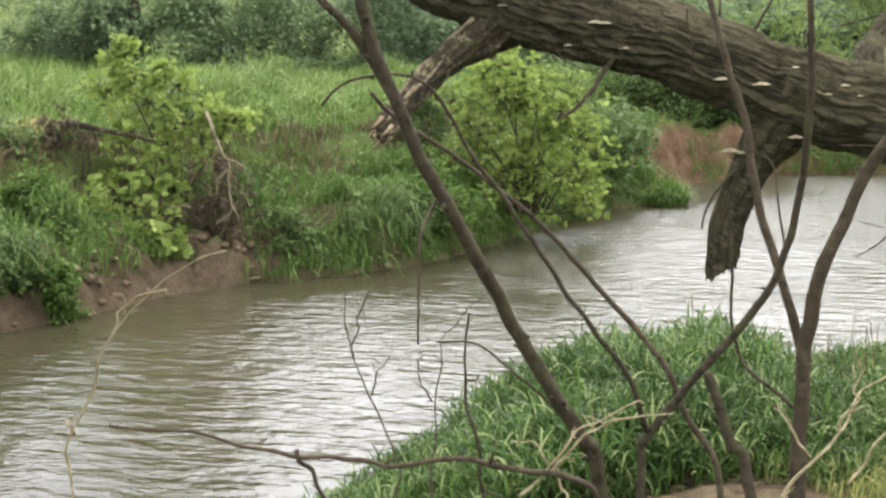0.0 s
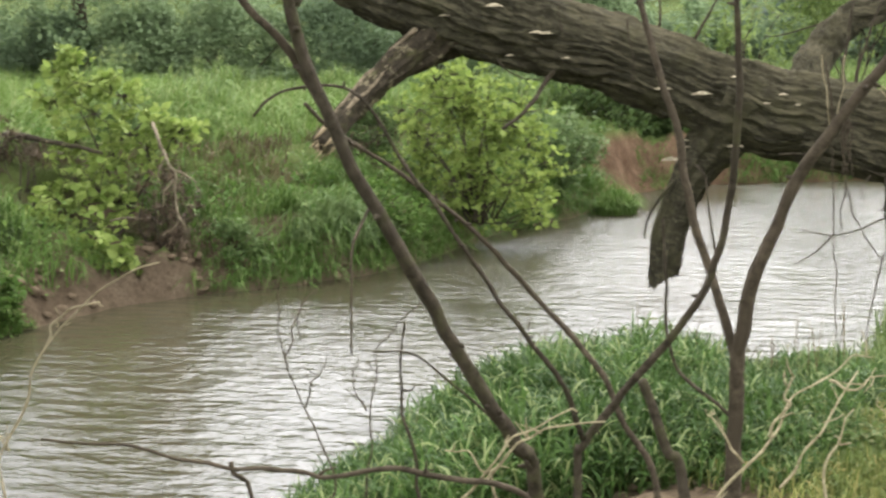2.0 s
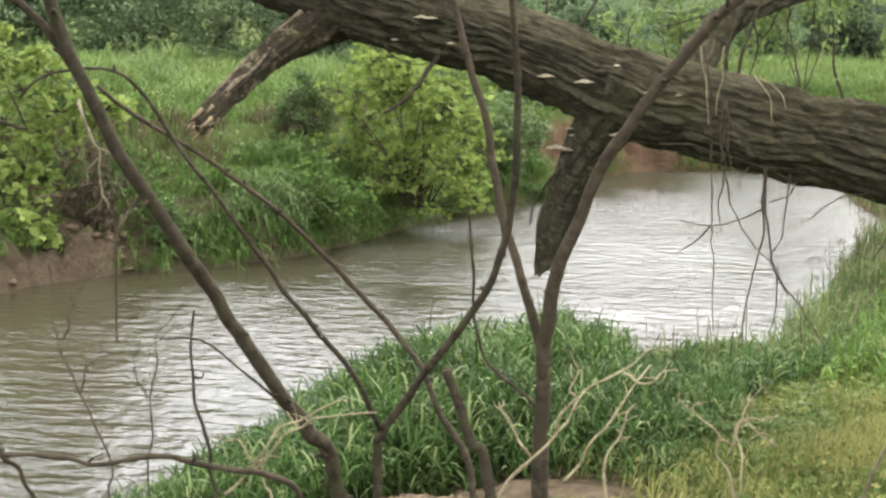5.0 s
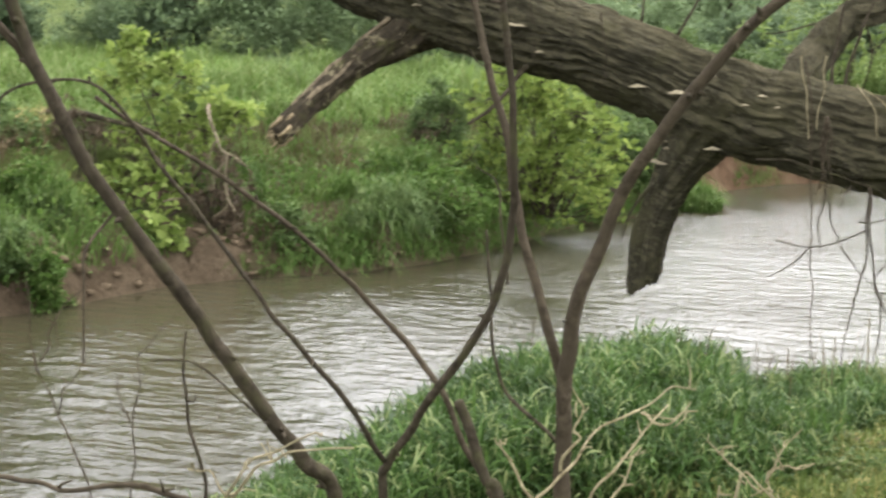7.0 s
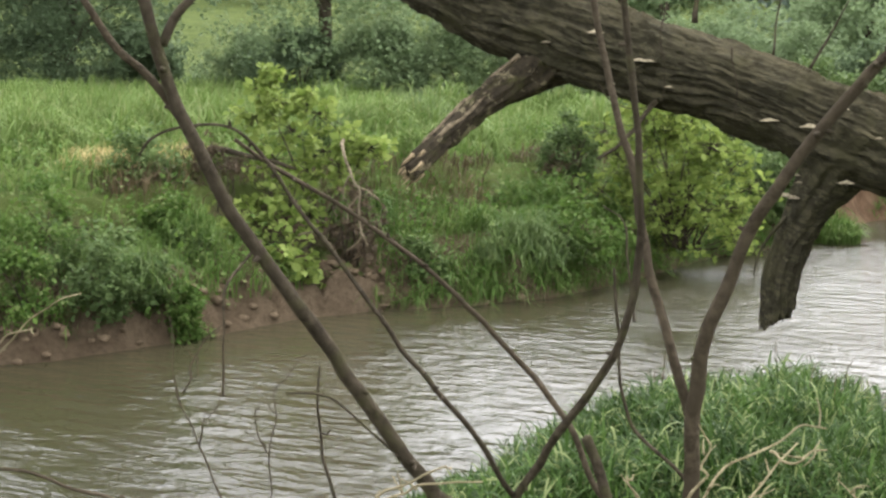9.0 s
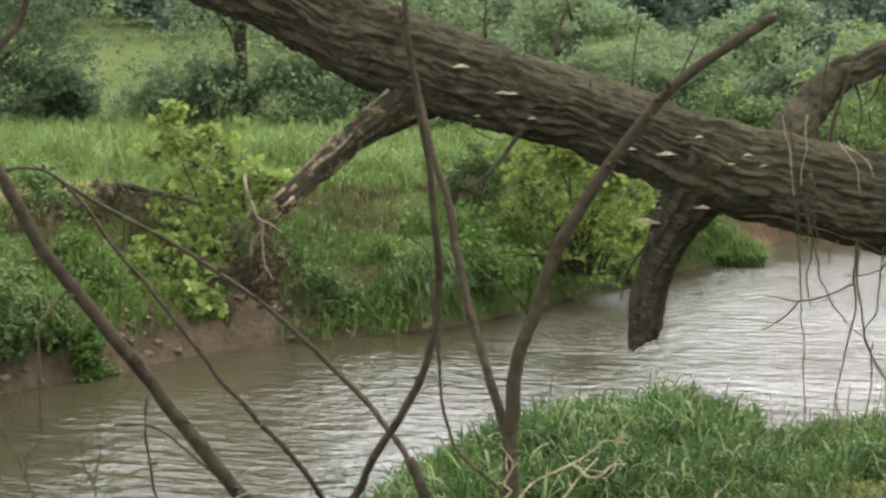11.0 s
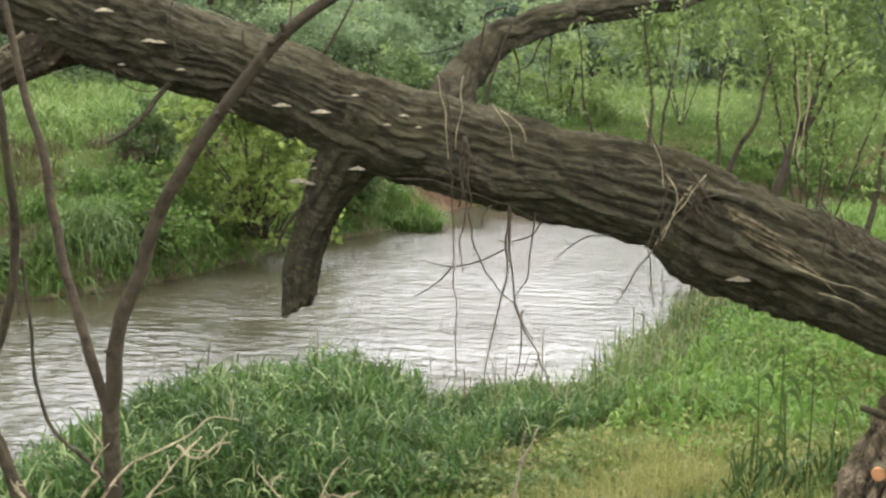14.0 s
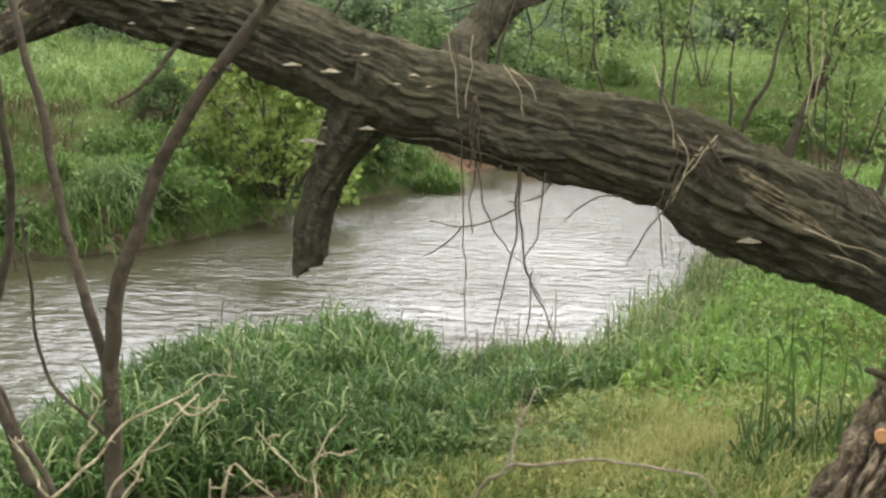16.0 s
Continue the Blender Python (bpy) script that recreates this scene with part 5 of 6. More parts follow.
def spray_bush(x, y, w, d, h, shoots, per, leaf, mat, label, seed, group="", name="bush", z=None, lengthen=1.5):
    """A loose bush of many arching shoots with tufts of leaves along each."""
    z = on_land(x, y) if z is None else z
    t = thing(name, (x, y, z), label, "bush", group)
    rs = np.random.default_rng(seed)
    a, q = rs.uniform(0, 2 * np.pi, shoots), np.sqrt(rs.random(shoots))
    lob = 0.55 + 0.9 * fbm(np.stack([np.cos(a) * q * 1.8, np.sin(a) * q * 1.8, 0 * a + seed], -1), 2)
    tip = np.stack([x + np.cos(a) * q * w * lob, y + np.sin(a) * q * d * lob, z + h * (0.25 + 0.75 * rs.random(shoots) ** 0.6) * (1 - 0.4 * q**2) * (0.45 + 0.6 * lob)], -1)
    root = np.stack([x + np.cos(a) * q * w * 0.35, y + np.sin(a) * q * d * 0.35, 0 * a + z - 0.05], -1)
    mid = 0.5 * (root + tip) + np.stack([rs.normal(0, 0.1 * w, shoots), rs.normal(0, 0.1 * d, shoots), 0.12 * h + 0 * a], -1)
    for k in range(min(10, shoots)):
        part("stem", tube([root[k], mid[k], tip[k]], 0.006 + 0.007 * h, 0.004, 6, 0.12, 0.1), M_STEM, t)
    n = shoots * per // 7
    k, u = rs.integers(0, shoots, n), rs.uniform(0.12, 1.0, n)[:, None]
    p = (1 - u) ** 2 * root[k] + 2 * u * (1 - u) * mid[k] + u**2 * tip[k] + rs.normal(0, leaf * 1.6, (n, 3))
    p = np.repeat(p, 7, 0)
    part("crown", leaves(p + rs.normal(0, leaf * 0.9, p.shape), leaf, lengthen, 0.1, 0.6, rs), mat, t)
    return t


def bush(base, clumps, n, leaf, mat, label, seed, lengthen=1.5, stem=0.02, name="bush", stem_mat=None, group=""):
    t = thing(name, base, label, "bush", group)
    rs = np.random.default_rng(seed)
    for k in rs.permutation(len(clumps))[: min(9, len(clumps))]:
        c = np.array(clumps[k][:3])
        b = np.array(base) + np.append(rs.normal(0, 0.08, 2), -0.05)
        part("stem", tube([b, (b * 0.55 + c * 0.45) + rs.normal(0, 0.08, 3), c], stem, stem * 0.3, 6, 0.12, 0.1), stem_mat or M_STEM, t)
    part("crown", crown(clumps, n, leaf, lengthen, seed), mat, t)
    return t


def tree(base, height, spread, n_leaf, leaf, mat, label, seed, lean=(0, 0), low=0.25, trunk_r=0.2, clumps=26, group="", name="tree", cr=None):
    """Tapered trunk, limbs to every clump, and an uneven crown with gaps."""
    t = thing(name, base, label, "tree", group)
    rs = np.random.default_rng(seed)
    b = np.array(base, float)
    top = b + [lean[0], lean[1], height * 0.85]
    mid = b * 0.5 + top * 0.5 + np.append(rs.normal(0, spread * 0.06, 2), 0)
    part("trunk", tube([b - [0, 0, 0.2], b + [0, 0, height * 0.1], mid, top], trunk_r, trunk_r * 0.25, 9, 0.3, 0.1), M_STEM, t)
    cs = clump_set((b[0] + lean[0] * 0.5, b[1] + lean[1] * 0.5, b[2]), spread, spread, height, clumps, cr or spread * 9 / (clumps + 9), seed, low)
    for c in cs[: min(10, len(cs))]:
        c3 = np.array(c[:3])
        u = np.clip((c3[2] - b[2]) / height * 0.7, 0.12, 0.8)
        s = b + (top - b) * u
        part("limb", tube([s, s * 0.45 + c3 * 0.55 + [0, 0, 0.1 * spread], c3], trunk_r * 0.35, trunk_r * 0.08, 6, 0.3, 0.1), M_STEM, t)
    part("crown", cloud((b[0] + lean[0] * 0.5, b[1] + lean[1] * 0.5, b[2] + low * height * 0.5), spread * 1.25, spread * 1.1, height * 0.95, n_leaf, leaf, seed, 0.75, low, 1.5, 0.47), mat, t)
    return t


# willow bush hanging off the undercut bank
wb = (-6.95, 13.75, on_land(-6.95, 13.75))


def rosette_bush(base, clumps, per, leaf, mat, label, seed):
    """An open bush: twigs that end in rosettes of broad leaves, with gaps between."""
    t = thing("bush", base, label, "bush")
    rs = np.random.default_rng(seed)
    b = np.array(base)
    pts, dirs, twigs = [], [], []
    for k, (x, y, z, rad) in enumerate(clumps):
        c = np.array([x, y, z])
        if k % 5 == 0:
            part("stem", tube([b + np.append(rs.normal(0, 0.08, 2), -0.05), b * 0.5 + c * 0.5 + rs.normal(0, 0.08, 3), c], 0.02, 0.006, 6, 0.1, 0.1), M_STEM, t)
        for _ in range(per):
            d = rs.normal(0, 1, 3)
            d /= np.linalg.norm(d)
            e = c + d * rad * rs.uniform(0.3, 1.5) * [1.2, 1.0, 1.0]
            twigs.append(tube([c, (c + e) / 2 + rs.normal(0, 0.02, 3), e], 0.006, 0.003, 5, 0.1))
            n = rs.integers(4, 8)
            az = rs.uniform(0, 2 * np.pi, n)
            g = np.stack([np.cos(az), np.sin(az), rs.uniform(-0.9, 0.9, n)], -1)
            pts.append(e + g * leaf * 0.75)
            dirs.append(g)
    part("twig", join(twigs), M_STEM, t)["kind"] = "stuff"
    p, d = np.concatenate(pts), np.concatenate(dirs)
    d /= np.linalg.norm(d, axis=1)[:, None]
    n = len(p)
    side = np.cross(d, rs.normal(0, 1, (n, 3)) + [0, -0.5, 0.6])
    side /= np.linalg.norm(side, axis=1)[:, None]
    up, sz = np.cross(side, d), leaf * rs.uniform(0.55, 1.25, n)[:, None]
    rows = [p - d * sz * 0.7, p - d * sz * 0.15 + side * sz * 0.5 + up * sz * 0.1, p + d * sz * 0.35 + side * sz * 0.36 + up * sz * 0.06, p + d * sz * 0.8 - up * sz * 0.16, p + d * sz * 0.35 - side * sz * 0.36 + up * sz * 0.06, p - d * sz * 0.15 - side * sz * 0.5 + up * sz * 0.1]
    k = 6 * np.arange(n)[:, None]
    part("crown", (np.stack(rows, 1).reshape(-1, 3), np.concatenate([k + [0, 1, 3], k + [1, 2, 3], k + [0, 3, 5], k + [3, 4, 5]])), mat, t)


WC = [(-7.72, 13.7, 2.52, 0.14), (-7.6, 13.7, 2.72, 0.06), (-7.43, 13.7, 2.38, 0.22), (-6.92, 13.7, 2.24, 0.26), (-6.42, 13.7, 1.98, 0.24), (-6.2, 13.65, 1.84, 0.18), (-7.82, 13.7, 2.2, 0.2), (-7.3, 13.75, 2.03, 0.28), (-6.8, 13.65, 1.8, 0.28), (-7.5, 13.65, 1.68, 0.26),
      (-7.05, 13.65, 1.55, 0.26), (-7.1, 13.75, 2.4, 0.18), (-6.6, 13.65, 1.6, 0.2), (-7.42, 13.35, 1.28, 0.26), (-7.06, 13.3, 1.16, 0.26), (-7.62, 13.3, 1.06, 0.2), (-6.8, 13.3, 1.05, 0.18), (-7.7, 12.9, 0.98, 0.2), (-7.38, 12.8, 0.8, 0.26), (-7.03, 12.8, 0.76, 0.28),
      (-6.7, 12.8, 0.68, 0.24), (-7.2, 12.7, 0.5, 0.26), (-6.85, 12.7, 0.44, 0.24), (-6.56, 12.75, 0.48, 0.18), (-7.52, 12.75, 0.6, 0.22), (-7.06, 12.65, 0.3, 0.2)]
rosette_bush(wb, WC, 19, 0.082, M_WILLOW, "young light-green leafy bush hanging over the eroded bank", 31)
roots = thing("bare_roots", (-6.3, 13.35, 1.7), "grey bare roots dangling from the undercut bank", "roots")
for k, line in enumerate([[(-6.45, 13.5, 1.95), (-6.15, 12.95, 1.86), (-6.07, 12.9, 1.68), (-5.93, 12.88, 1.46), (-5.9, 12.88, 1.2), (-5.87, 12.86, 0.88), (-6.07, 12.86, 0.72)], [(-5.93, 12.88, 1.46), (-5.78, 12.9, 1.4), (-5.66, 12.92, 1.3)],
                          [(-5.92, 12.88, 1.34), (-6.0, 12.86, 1.2), (-6.05, 12.86, 1.04)], [(-5.88, 12.86, 0.95), (-5.8, 12.85, 0.86), (-5.79, 12.85, 0.78)], [(-6.75, 12.95, 0.86), (-6.54, 12.92, 0.91), (-6.4, 12.92, 0.9)], [(-6.0, 12.88, 1.58), (-6.1, 12.88, 1.45), (-6.13, 12.9, 1.3)]]):
    part("root", tube(line, 0.026 if k == 0 else 0.014, 0.006, 7, 0.03, 0.3, 0.08, None, k), M_ROOT, roots)
lg = thing("fallen_log", (-8.0, 13.55, 1.7), "dead branch lying on the edge of the far bank", "branch")
part("log", tube([(-8.5, 13.7, 1.78), (-8.0, 13.5, 1.76), (-7.4, 13.35, 1.68), (-7.0, 13.3, 1.6)], 0.045, 0.02, 8, 0.08, 0.2, 0.05), M_LIMB, lg)

# yellow-green bushes on the far bank
r = np.random.default_rng(41)
YC = []
for k in range(72):
    z = 0.45 + 1.95 * (k / 71) ** 0.85
    half = np.interp(z, [0.4, 1.1, 1.6, 2.1, 2.4], [0.8, 1.05, 1.15, 0.9, 0.5])
    YC.append((np.interp(z, [0.7, 1.5, 2.4], [-3.45, -3.75, -3.65]) + half * r.uniform(-1, 1), 17.4 + 0.45 * r.uniform(-1, 1), z + r.normal(0, 0.08), r.uniform(0.16, 0.3)))
rosette_bush((-3.6, 17.5, 0.4), YC, 10, 0.074, M_BUSH, "yellow-green leafy bush on the river bank", 41)
spray_bush(-3.55, 17.7, 0.95, 0.5, 1.5, 46, 30, 0.05, M_BUSH, "green undergrowth inside the leafy bush", 42, z=0.35)
shrub_cloud(-5.13, 17.5, 0.36, 0.35, 0.8, 3600, 0.036, M_SHADE, "dark green clump of nettles on the bank top", 56, name="nettles", z=1.32, freq=2.0, cut=0.42)
bush((-5.2, 17.2, 0.95), clump_set((-5.2, 17.2, 0.95), 0.35, 0.15, 0.5, 12, 0.18, 57, 0.0), 900, 0.012, M_TANGLE, "brown thicket of dead stalks below the nettles", 57, 11, 0.01, "dead_thicket")
spray_bush(-4.4, 15.6, 0.7, 0.5, 0.8, 60, 42, 0.05, M_SLOPE, "low leafy growth on the river bank", 53, z=0.35)
spray_bush(-3.35, 21.0, 1.0, 0.8, 1.6, 110, 56, 0.06, M_SHADE, "green bush above the bend of the bank", 43, z=0.3)
spray_bush(-3.6, 19.6, 0.65, 0.7, 0.8, 80, 50, 0.05, M_SLOPE, "low green bush over the water's edge", 44, z=0.05)
shrub_cloud(-2.9, 27.6, 1.9, 0.9, 1.9, 9000, 0.07, M_SHADE, "green bush on top of the red earth bank", 45, z=0.9, freq=1.5, cut=0.46)
shrub_cloud(-1.3, 28.0, 0.9, 0.6, 1.3, 7000, 0.06, M_SHADE, "dark green bush hanging over the red earth bank", 54, z=0.55, freq=1.5, cut=0.45)
shrub_cloud(-3.4, 22.9, 0.7, 0.6, 1.1, 6000, 0.055, M_SHADE, "dark green bush beside the red earth bank", 55, z=0.55, freq=1.5, cut=0.45)
shrub_cloud(0.6, 28.7, 2.3, 0.9, 1.0, 13000, 0.05, M_SLOPE, "green bush at the far bend of the river", 46, z=0.1, freq=1.5, cut=0.45)
shrub_cloud(3.8, 29.3, 2.4, 0.9, 0.9, 13000, 0.05, M_SLOPE, "green bush at the far bend of the river", 47, z=0.1, freq=1.5, cut=0.45)
bush((-8.8, 12.9, on_land(-8.8, 12.9)), clump_set((-8.9, 12.9, 0.85), 0.4, 0.35, 1.15, 16, 0.26, 48, 0.0), 3600, 0.05, M_SHADE, "dark leafy bush on the bank edge", 48, 1.5, 0.015)
# two brown tangles added for the shade of undercut hollows the ground lacks
bush((-6.35, 13.45, on_land(-6.35, 13.45)), clump_set((-6.25, 13.45, 0.35), 0.42, 0.2, 1.1, 20, 0.24, 50, 0.0), 2300, 0.014, M_TANGLE, "dead-root tangle standing in for the shaded hollow under the bank", 50, 11, 0.012, "root_tangle")
bush((-8.0, 13.15, on_land(-8.0, 13.15)), clump_set((-8.2, 13.35, 0.85), 0.45, 0.2, 1.0, 20, 0.24, 51, 0.0), 2400, 0.014, M_TANGLE, "dead-root tangle standing in for the shaded hollow under the bank", 51, 11, 0.012, "root_tangle")
bush((-7.6, 11.4, on_land(-7.6, 11.4)), clump_set((-7.7, 11.3, 0.15), 0.5, 0.7, 0.8, 16, 0.22, 52, 0.0), 3000, 0.045, M_SLOPE, "green weeds at the foot of the bank", 52, 1.5, 0.01, "weeds")
for k, (x, y, w, h) in enumerate([(-7.35, 10.15, 0.35, 0.6), (-7.8, 9.55, 0.4, 0.7), (-7.5, 11.9, 0.3, 0.4), (-8.6, 9.2, 0.5, 0.9), (-9.4, 8.6, 0.5, 0.9), (-8.3, 10.4, 0.6, 0.9), (-5.6, 13.9, 0.35, 0.5), (-7.95, 12.1, 0.4, 0.5), (-7.3, 10.7, 0.3, 0.4), (-6.85, 10.9, 0.2, 0.5)]):
    bush((x, y, on_land(x, y)), clump_set((x, y, on_land(x, y) - 0.1), w, w, h, 16, 0.17, 800 + k, 0.0), 2200, 0.04, M_SLOPE if k % 2 else M_SHADE, "green weeds at the foot of the bank", 800 + k, 1.6, 0.008, "weeds", None, "weeds along the far shore")
bush((-8.6, 11.0, on_land(-8.6, 11.0)), clump_set((-8.6, 10.8, 0.4), 0.9, 0.8, 0.8, 12, 0.3, 49, 0.0), 2600, 0.05, M_SHADE, "low dark undergrowth on the bank", 49, 1.5, 0.012)
r = np.random.default_rng(12)
a, d = r.uniform(0, 2 * np.pi, 1500), np.sqrt(r.random(1500))
s = np.stack([-2.16 + 0.36 * d * np.cos(a), 21.6 + 0.36 * d * np.sin(a), -0.02 + 0.14 * (1 - d)], -1)
single("grass_tuft", blades(s, 0.5 - 0.2 * d, 0.016, 0.5, r), M_SLOPE, "round tuft of grass at the water's edge", "grass", kind="stuff")
s, q, r = scatter(6500, -10.1, -8.9, 12.8, 14.2, lambda x, y, z, df, dn, q, u: (df > 0.8), 1.0, 13)
single("dry_grass", blades(s, np.full(len(s), 0.34), 0.007, 0.7, r), M_HAY, "flattened heap of dry straw-coloured grass", "grass", kind="stuff")

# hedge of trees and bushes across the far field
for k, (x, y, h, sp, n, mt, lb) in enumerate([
        (-26.5, 31, 13, 3.6, 11000, M_DARKLEAF_HAZED, "dark broadleaf tree in the field hedge"), (-25.3, 30.5, 12, 2.5, 10000, M_DARKLEAF_HAZED, "dark broadleaf tree in the field hedge"), (-22.4, 30.0, 2.0, 0.9, 3000, M_DARKLEAF_HAZED, "dark rounded tree in the field hedge"),
        (-15.9, 29.0, 10.5, 2.4, 5200, M_HEDGE_HAZED, "ivy-clad tree with an open crown in the hedge"), (-9.0, 34.0, 3.4, 2.0, 5200, M_HEDGE_HAZED, "green tree in the hedge"), (-4.2, 36, 2.9, 2.0, 4600, M_HEDGE_HAZED, "green tree in the hedge")]):
    tree((x, y, on_land(x, y)), h, sp, int(n * 3.2), 0.092, mt, lb, 200 + k, (0.3, 0), 0.06 if mt == M_DARKLEAF_HAZED else 0.04, 0.2, 60, "trees in the far hedge")
for k, (x, y, w, h, n, mt) in enumerate([(-18.7, 29.4, 1.1, 1.7, 3200, M_HEDGE_HAZED), (-16.4, 28.6, 0.9, 1.6, 2600, M_DARKLEAF_HAZED), (-14.2, 28.8, 1.2, 1.7, 3200, M_HEDGE_HAZED), (-12.2, 29.3, 1.5, 1.9, 3600, M_HEDGE_HAZED), (-10.0, 30, 1.7, 2.0, 3600, M_DARKLEAF_HAZED),
                                          (-7.6, 31, 1.6, 1.9, 3400, M_HEDGE_HAZED), (-5.4, 32, 1.5, 1.7, 3000, M_HEDGE_HAZED), (-3.0, 33, 1.6, 1.6, 3000, M_DARKLEAF_HAZED), (-24.5, 29, 1.6, 2.2, 3000, M_DARKLEAF_HAZED), (-29, 29.5, 2.0, 2.4, 3000, M_DARKLEAF_HAZED)]):
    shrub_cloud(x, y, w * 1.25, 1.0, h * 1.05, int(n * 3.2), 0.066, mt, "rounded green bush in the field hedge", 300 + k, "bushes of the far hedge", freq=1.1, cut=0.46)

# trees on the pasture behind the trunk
for k, (x, y, h, sp, n, mt) in enumerate([(2.2, 62, 5.5, 2.4, 4600, M_HEDGE_HAZED), (7.8, 58, 5.0, 2.2, 4200, M_HEDGE_HAZED), (11.5, 46, 5.5, 2.5, 4200, M_HEDGE_HAZED)]):
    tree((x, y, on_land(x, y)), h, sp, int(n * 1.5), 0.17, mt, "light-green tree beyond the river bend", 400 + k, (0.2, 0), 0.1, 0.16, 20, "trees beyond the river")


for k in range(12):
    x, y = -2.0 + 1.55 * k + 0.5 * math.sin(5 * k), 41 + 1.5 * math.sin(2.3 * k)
    shrub_cloud(x, y, 1.3, 1.0, 1.9 + 0.6 * math.sin(1.7 * k + 1), 7000, 0.085, M_DARKLEAF_HAZED, "dark green bush in the hedge behind the pasture", 330 + k, "hedge behind the pasture", freq=1.1, cut=0.45)


def sapling(base, tips, n_leaf, leaf, seed, label):
    t = thing("willow_sapling", base, label, "tree", "willow saplings behind the trunk")
    rs = np.random.default_rng(seed)
    pts = []
    for k, (x, y, z) in enumerate(tips):
        b = np.array(base) - [0, 0, 0.05]
        e = np.array([x, y, z])
        m = b * 0.5 + e * 0.5 + rs.normal(0, 0.08, 3)
        part("stem" if k else "trunk", tube([b, m, e], 0.016 if k else 0.024, 0.005, 7, 0.06, 0.12, 0.05, None, seed + k), M_STEM, t)
        ln = spline([b, m, e], 0.03)
        pts.append(ln[rs.integers(len(ln) // 2, len(ln), n_leaf // len(tips))])
    c = np.concatenate(pts) + rs.normal(0, 0.007 * leaf * 1000, (sum(len(p) for p in pts), 3))
    part("crown", leaves(c, leaf, 3.4, 0.5, 0.6, rs), M_SAPLING, t)


sapling((3.6, 17.0, on_land(3.6, 17.0)), [(2.6, 17.0, 4.6), (3.3, 17.0, 5.2), (4.2, 17.2, 5.0), (4.9, 17.0, 4.6), (2.9, 17.3, 3.9), (3.8, 16.8, 3.8)], 9000, 0.036, 502, "bushy willow with narrow yellow-green leaves")
sapling((5.6, 18.0, on_land(5.6, 18.0)), [(4.8, 18.0, 4.6), (5.5, 18.0, 5.4), (6.4, 18.2, 5.0), (5.9, 17.8, 4.0)], 9500, 0.036, 503, "bushy willow with narrow yellow-green leaves")
sapling((1.9, 24.0 - 5.0 + 11, on_land(1.9, 30)), [(1.0, 30, 5.0), (1.9, 30, 5.6), (2.9, 30, 5.2), (0.6, 30, 4.2)], 6500, 0.045, 504, "light-green willow at the river bend")

spray_bush(-0.75, 30.5, 1.6, 0.9, 2.9, 40, 35, 0.08, M_SAPLING, "light-green leafy bush beyond the river bend", 505, lengthen=2.4)
# tall grass stems by the stump
def reed_plant(x, y, h, seed):
    # one upright stem with long folded leaves
    t = thing("reed_stem", (x, y, on_land(x, y)), "dark green reed stem with long drooping leaves", "reed", "reeds beside the stump")
    rs = np.random.default_rng(seed)
    b0 = np.array([x, y, on_land(x, y) - 0.03])
    tip = b0 + [rs.normal(0, 0.05), rs.normal(0, 0.05), h]
    part("stem", tube([b0, (b0 + tip) / 2 + [0.01, 0, 0], tip], 0.006, 0.003, 6, 0.08), M_REEDSTEM, t)
    for k in range(3):
        u = rs.uniform(0.72, 0.99) if k else 0.45
        a, ln = rs.uniform(0, 6.3), rs.uniform(0.16, 0.26)
        p0, d = b0 + (tip - b0) * u, np.array([np.cos(a), 0.5 * np.sin(a), 0])
        n = 9
        w = np.linspace(0, 1, n)[:, None]
        mid = p0 + d * ln * w * 0.6 + np.array([0, 0, 1]) * ln * (0.8 * w - 1.35 * w**2.4)
        half = 0.016 * np.sin(np.pi * (0.12 + 0.88 * w)) * np.array([[0.5, 0.3, 0.7]])
        v = np.concatenate([mid - half, mid + half])
        f = np.stack([np.arange(n - 1), np.arange(1, n), n + np.arange(1, n), n + np.arange(n - 1)], -1)
        part("leaf", (v, f), M_REEDSTEM, t)


for k, (x, y, h) in enumerate([(2.5, 6.8, 0.72), (2.58, 6.75, 0.86), (2.66, 6.85, 0.7), (2.74, 6.8, 0.84), (2.62, 6.6, 0.6), (2.82, 6.7, 0.66)]):
    reed_plant(x, y, h, 700 + k)
s, q, r = scatter(200, 2.35, 3.0, 6.0, 7.0, lambda x, y, z, df, dn, q, u: u > 0.1, 1.0, 28)
single("reed_leaves", blades(s, np.full(len(s), 0.42), 0.018, 0.35, r), M_REEDSTEM, "broad upright reed leaves beside the stump", "reed", kind="stuff")

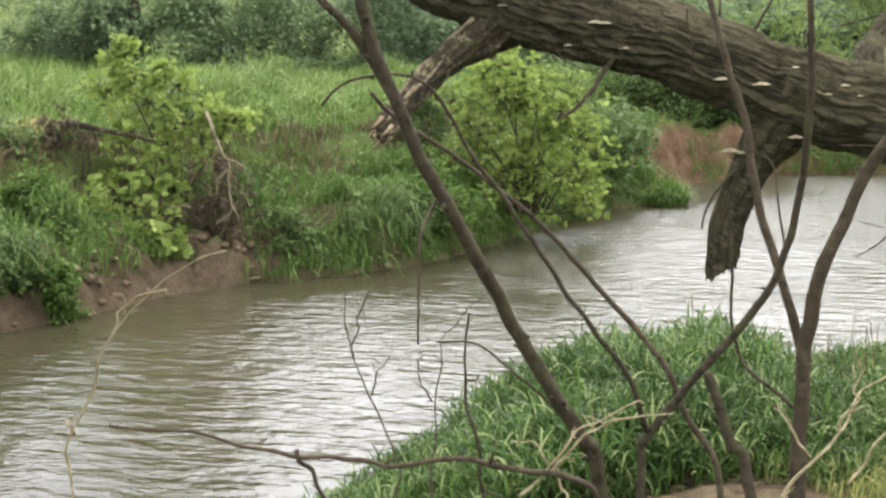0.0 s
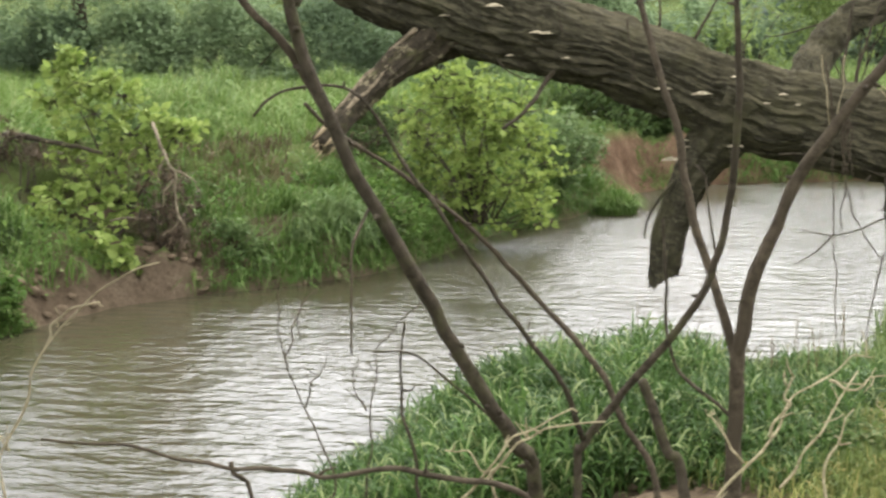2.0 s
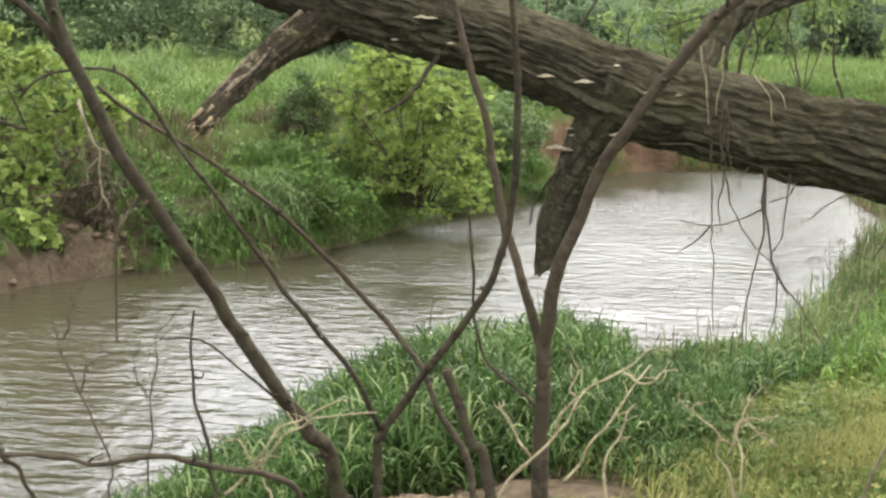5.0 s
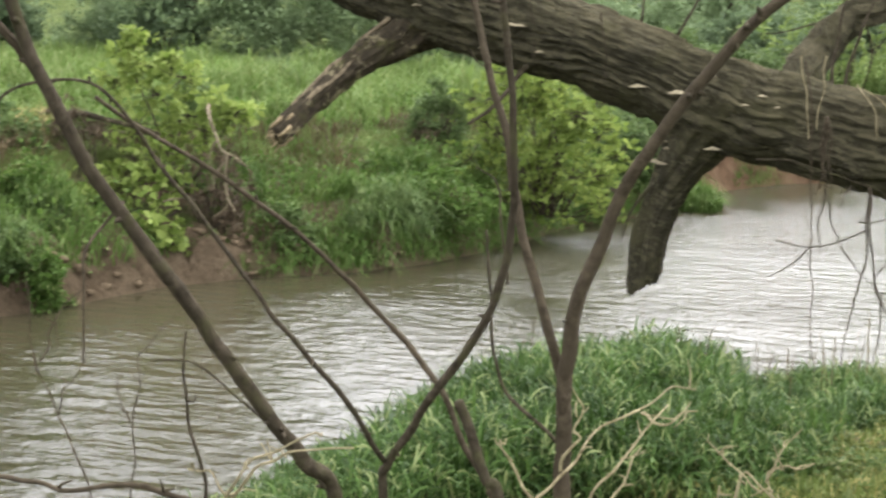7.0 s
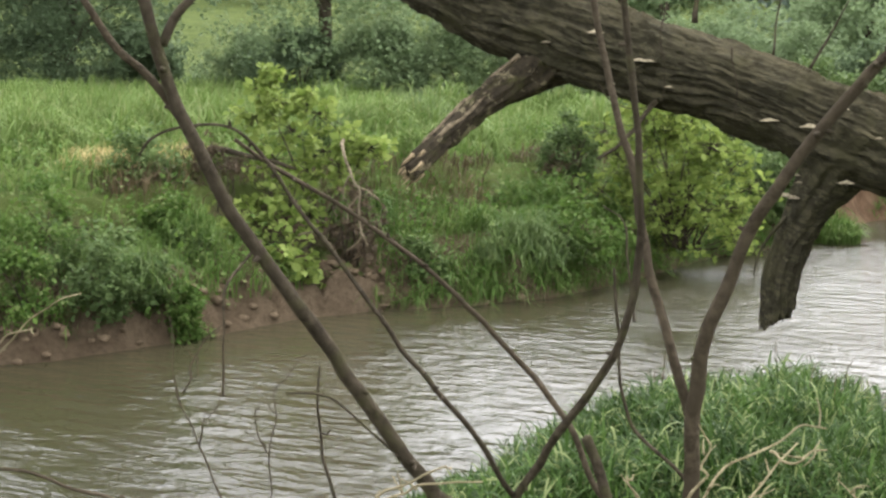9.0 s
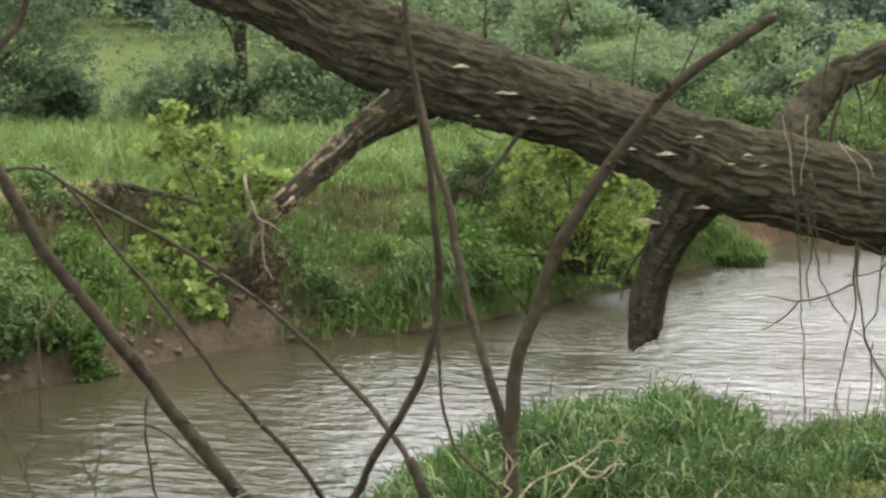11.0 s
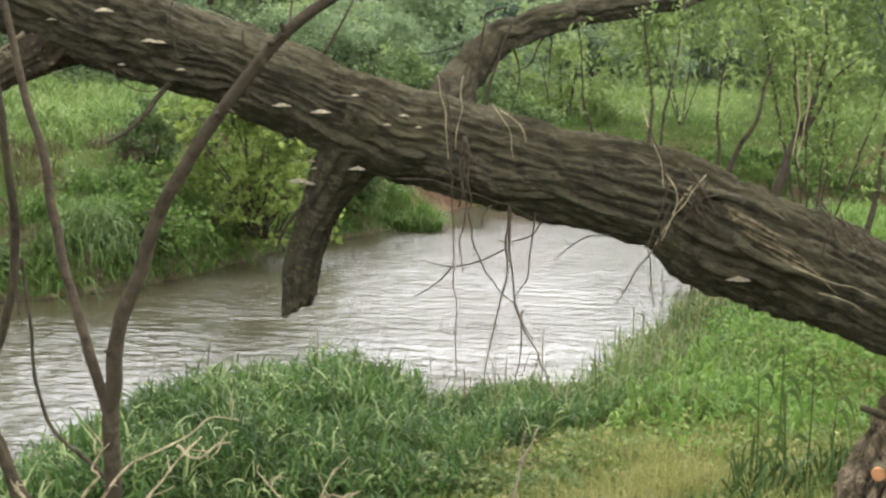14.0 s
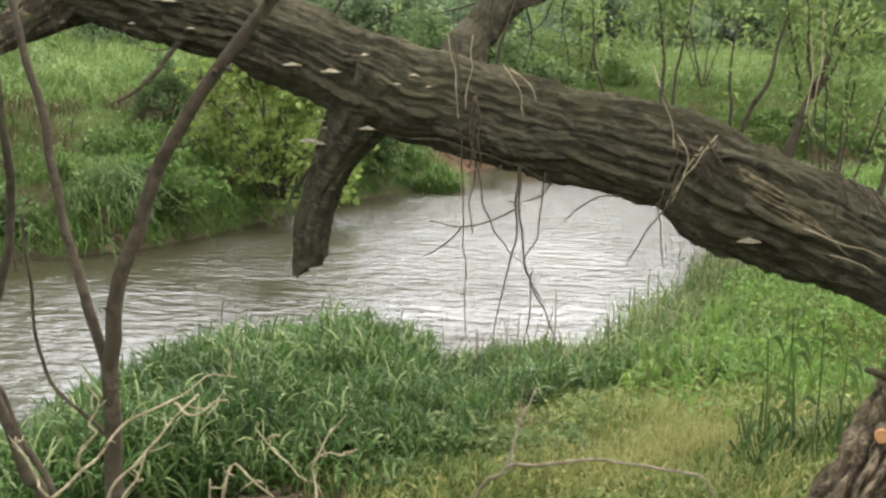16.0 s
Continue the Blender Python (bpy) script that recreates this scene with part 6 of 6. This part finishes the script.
post = thing("utility_post", (2.6, 46, on_land(2.6, 46)), "distant steel post with a white box", "post")
zb = on_land(2.6, 46)
part("pole", tube([(2.6, 46, zb), (2.6, 46, zb + 1.5), (2.6, 46, 4.2)], 0.03, 0.025, 8, 0.4), M_STEEL, post)
part("box", tube([(2.48, 45.9, 3.18), (2.48, 45.9, 3.3), (2.48, 45.9, 3.36)], 0.1, 0.1, 4, 0.1), M_WHITE, post, "white box", False)
part("crossarm", tube([(1.5, 46, 3.35), (2.6, 46, 3.35), (3.4, 46, 3.35)], 0.018, 0.018, 6, 0.4), M_STEEL, post)


# ---- woods on the hillside ----
def woods(name, n, r0, r1, a0, a1, h, leafs, leaf, mat, label, seed, pointed=False):
    rs = np.random.default_rng(seed)
    ang, rad = rs.uniform(a0, a1, n), rs.uniform(r0, r1, n)
    x, y = np.sin(ang) * rad, np.cos(ang) * rad
    z = land(x, y)[0]
    out = []
    for k in range(n):
        hh = h * rs.uniform(0.6, 1.3)
        m = int(leafs)
        if pointed:
            t = rs.random(m) ** 0.7
            w = (1 - t) * hh * 0.22 * (0.6 + 0.4 * np.sin(t * 40))
        else:
            t = rs.random(m)
            w = np.sqrt(np.maximum(0.02, 1 - (2 * t - 0.95) ** 2)) * hh * 0.36 * (0.7 + 0.6 * vnoise(np.stack([t * 6, rs.random(m) * 0 + k, 0 * t], -1)))
        q, b = np.sqrt(rs.random(m)) , rs.uniform(0, 2 * np.pi, m)
        out.append(np.stack([x[k] + np.cos(b) * q * w, y[k] + np.sin(b) * q * w, z[k] + 0.05 * hh + t * hh * 0.95], -1))
    return single(name, leaves(np.concatenate(out), leaf, 1.4, 0.2, 0.5, rs), mat, label, "woods", kind="stuff")


woods("far_woods", 420, 100, 185, -1.0, 0.7, 8.5, 190, 0.8, M_FOREST_HAZED, "broadleaf woods on the hillside, green tinted for haze", 601)
woods("scrub", 18, 74, 100, -0.5, -0.3, 4.5, 300, 0.32, M_HEDGE_HAZED, "scattered scrub on the hill meadow", 602)
woods("low_scrub", 60, 48, 95, -0.2, 0.6, 4.0, 320, 0.3, M_FOREST_HAZED, "low scrub in front of the woods", 603)
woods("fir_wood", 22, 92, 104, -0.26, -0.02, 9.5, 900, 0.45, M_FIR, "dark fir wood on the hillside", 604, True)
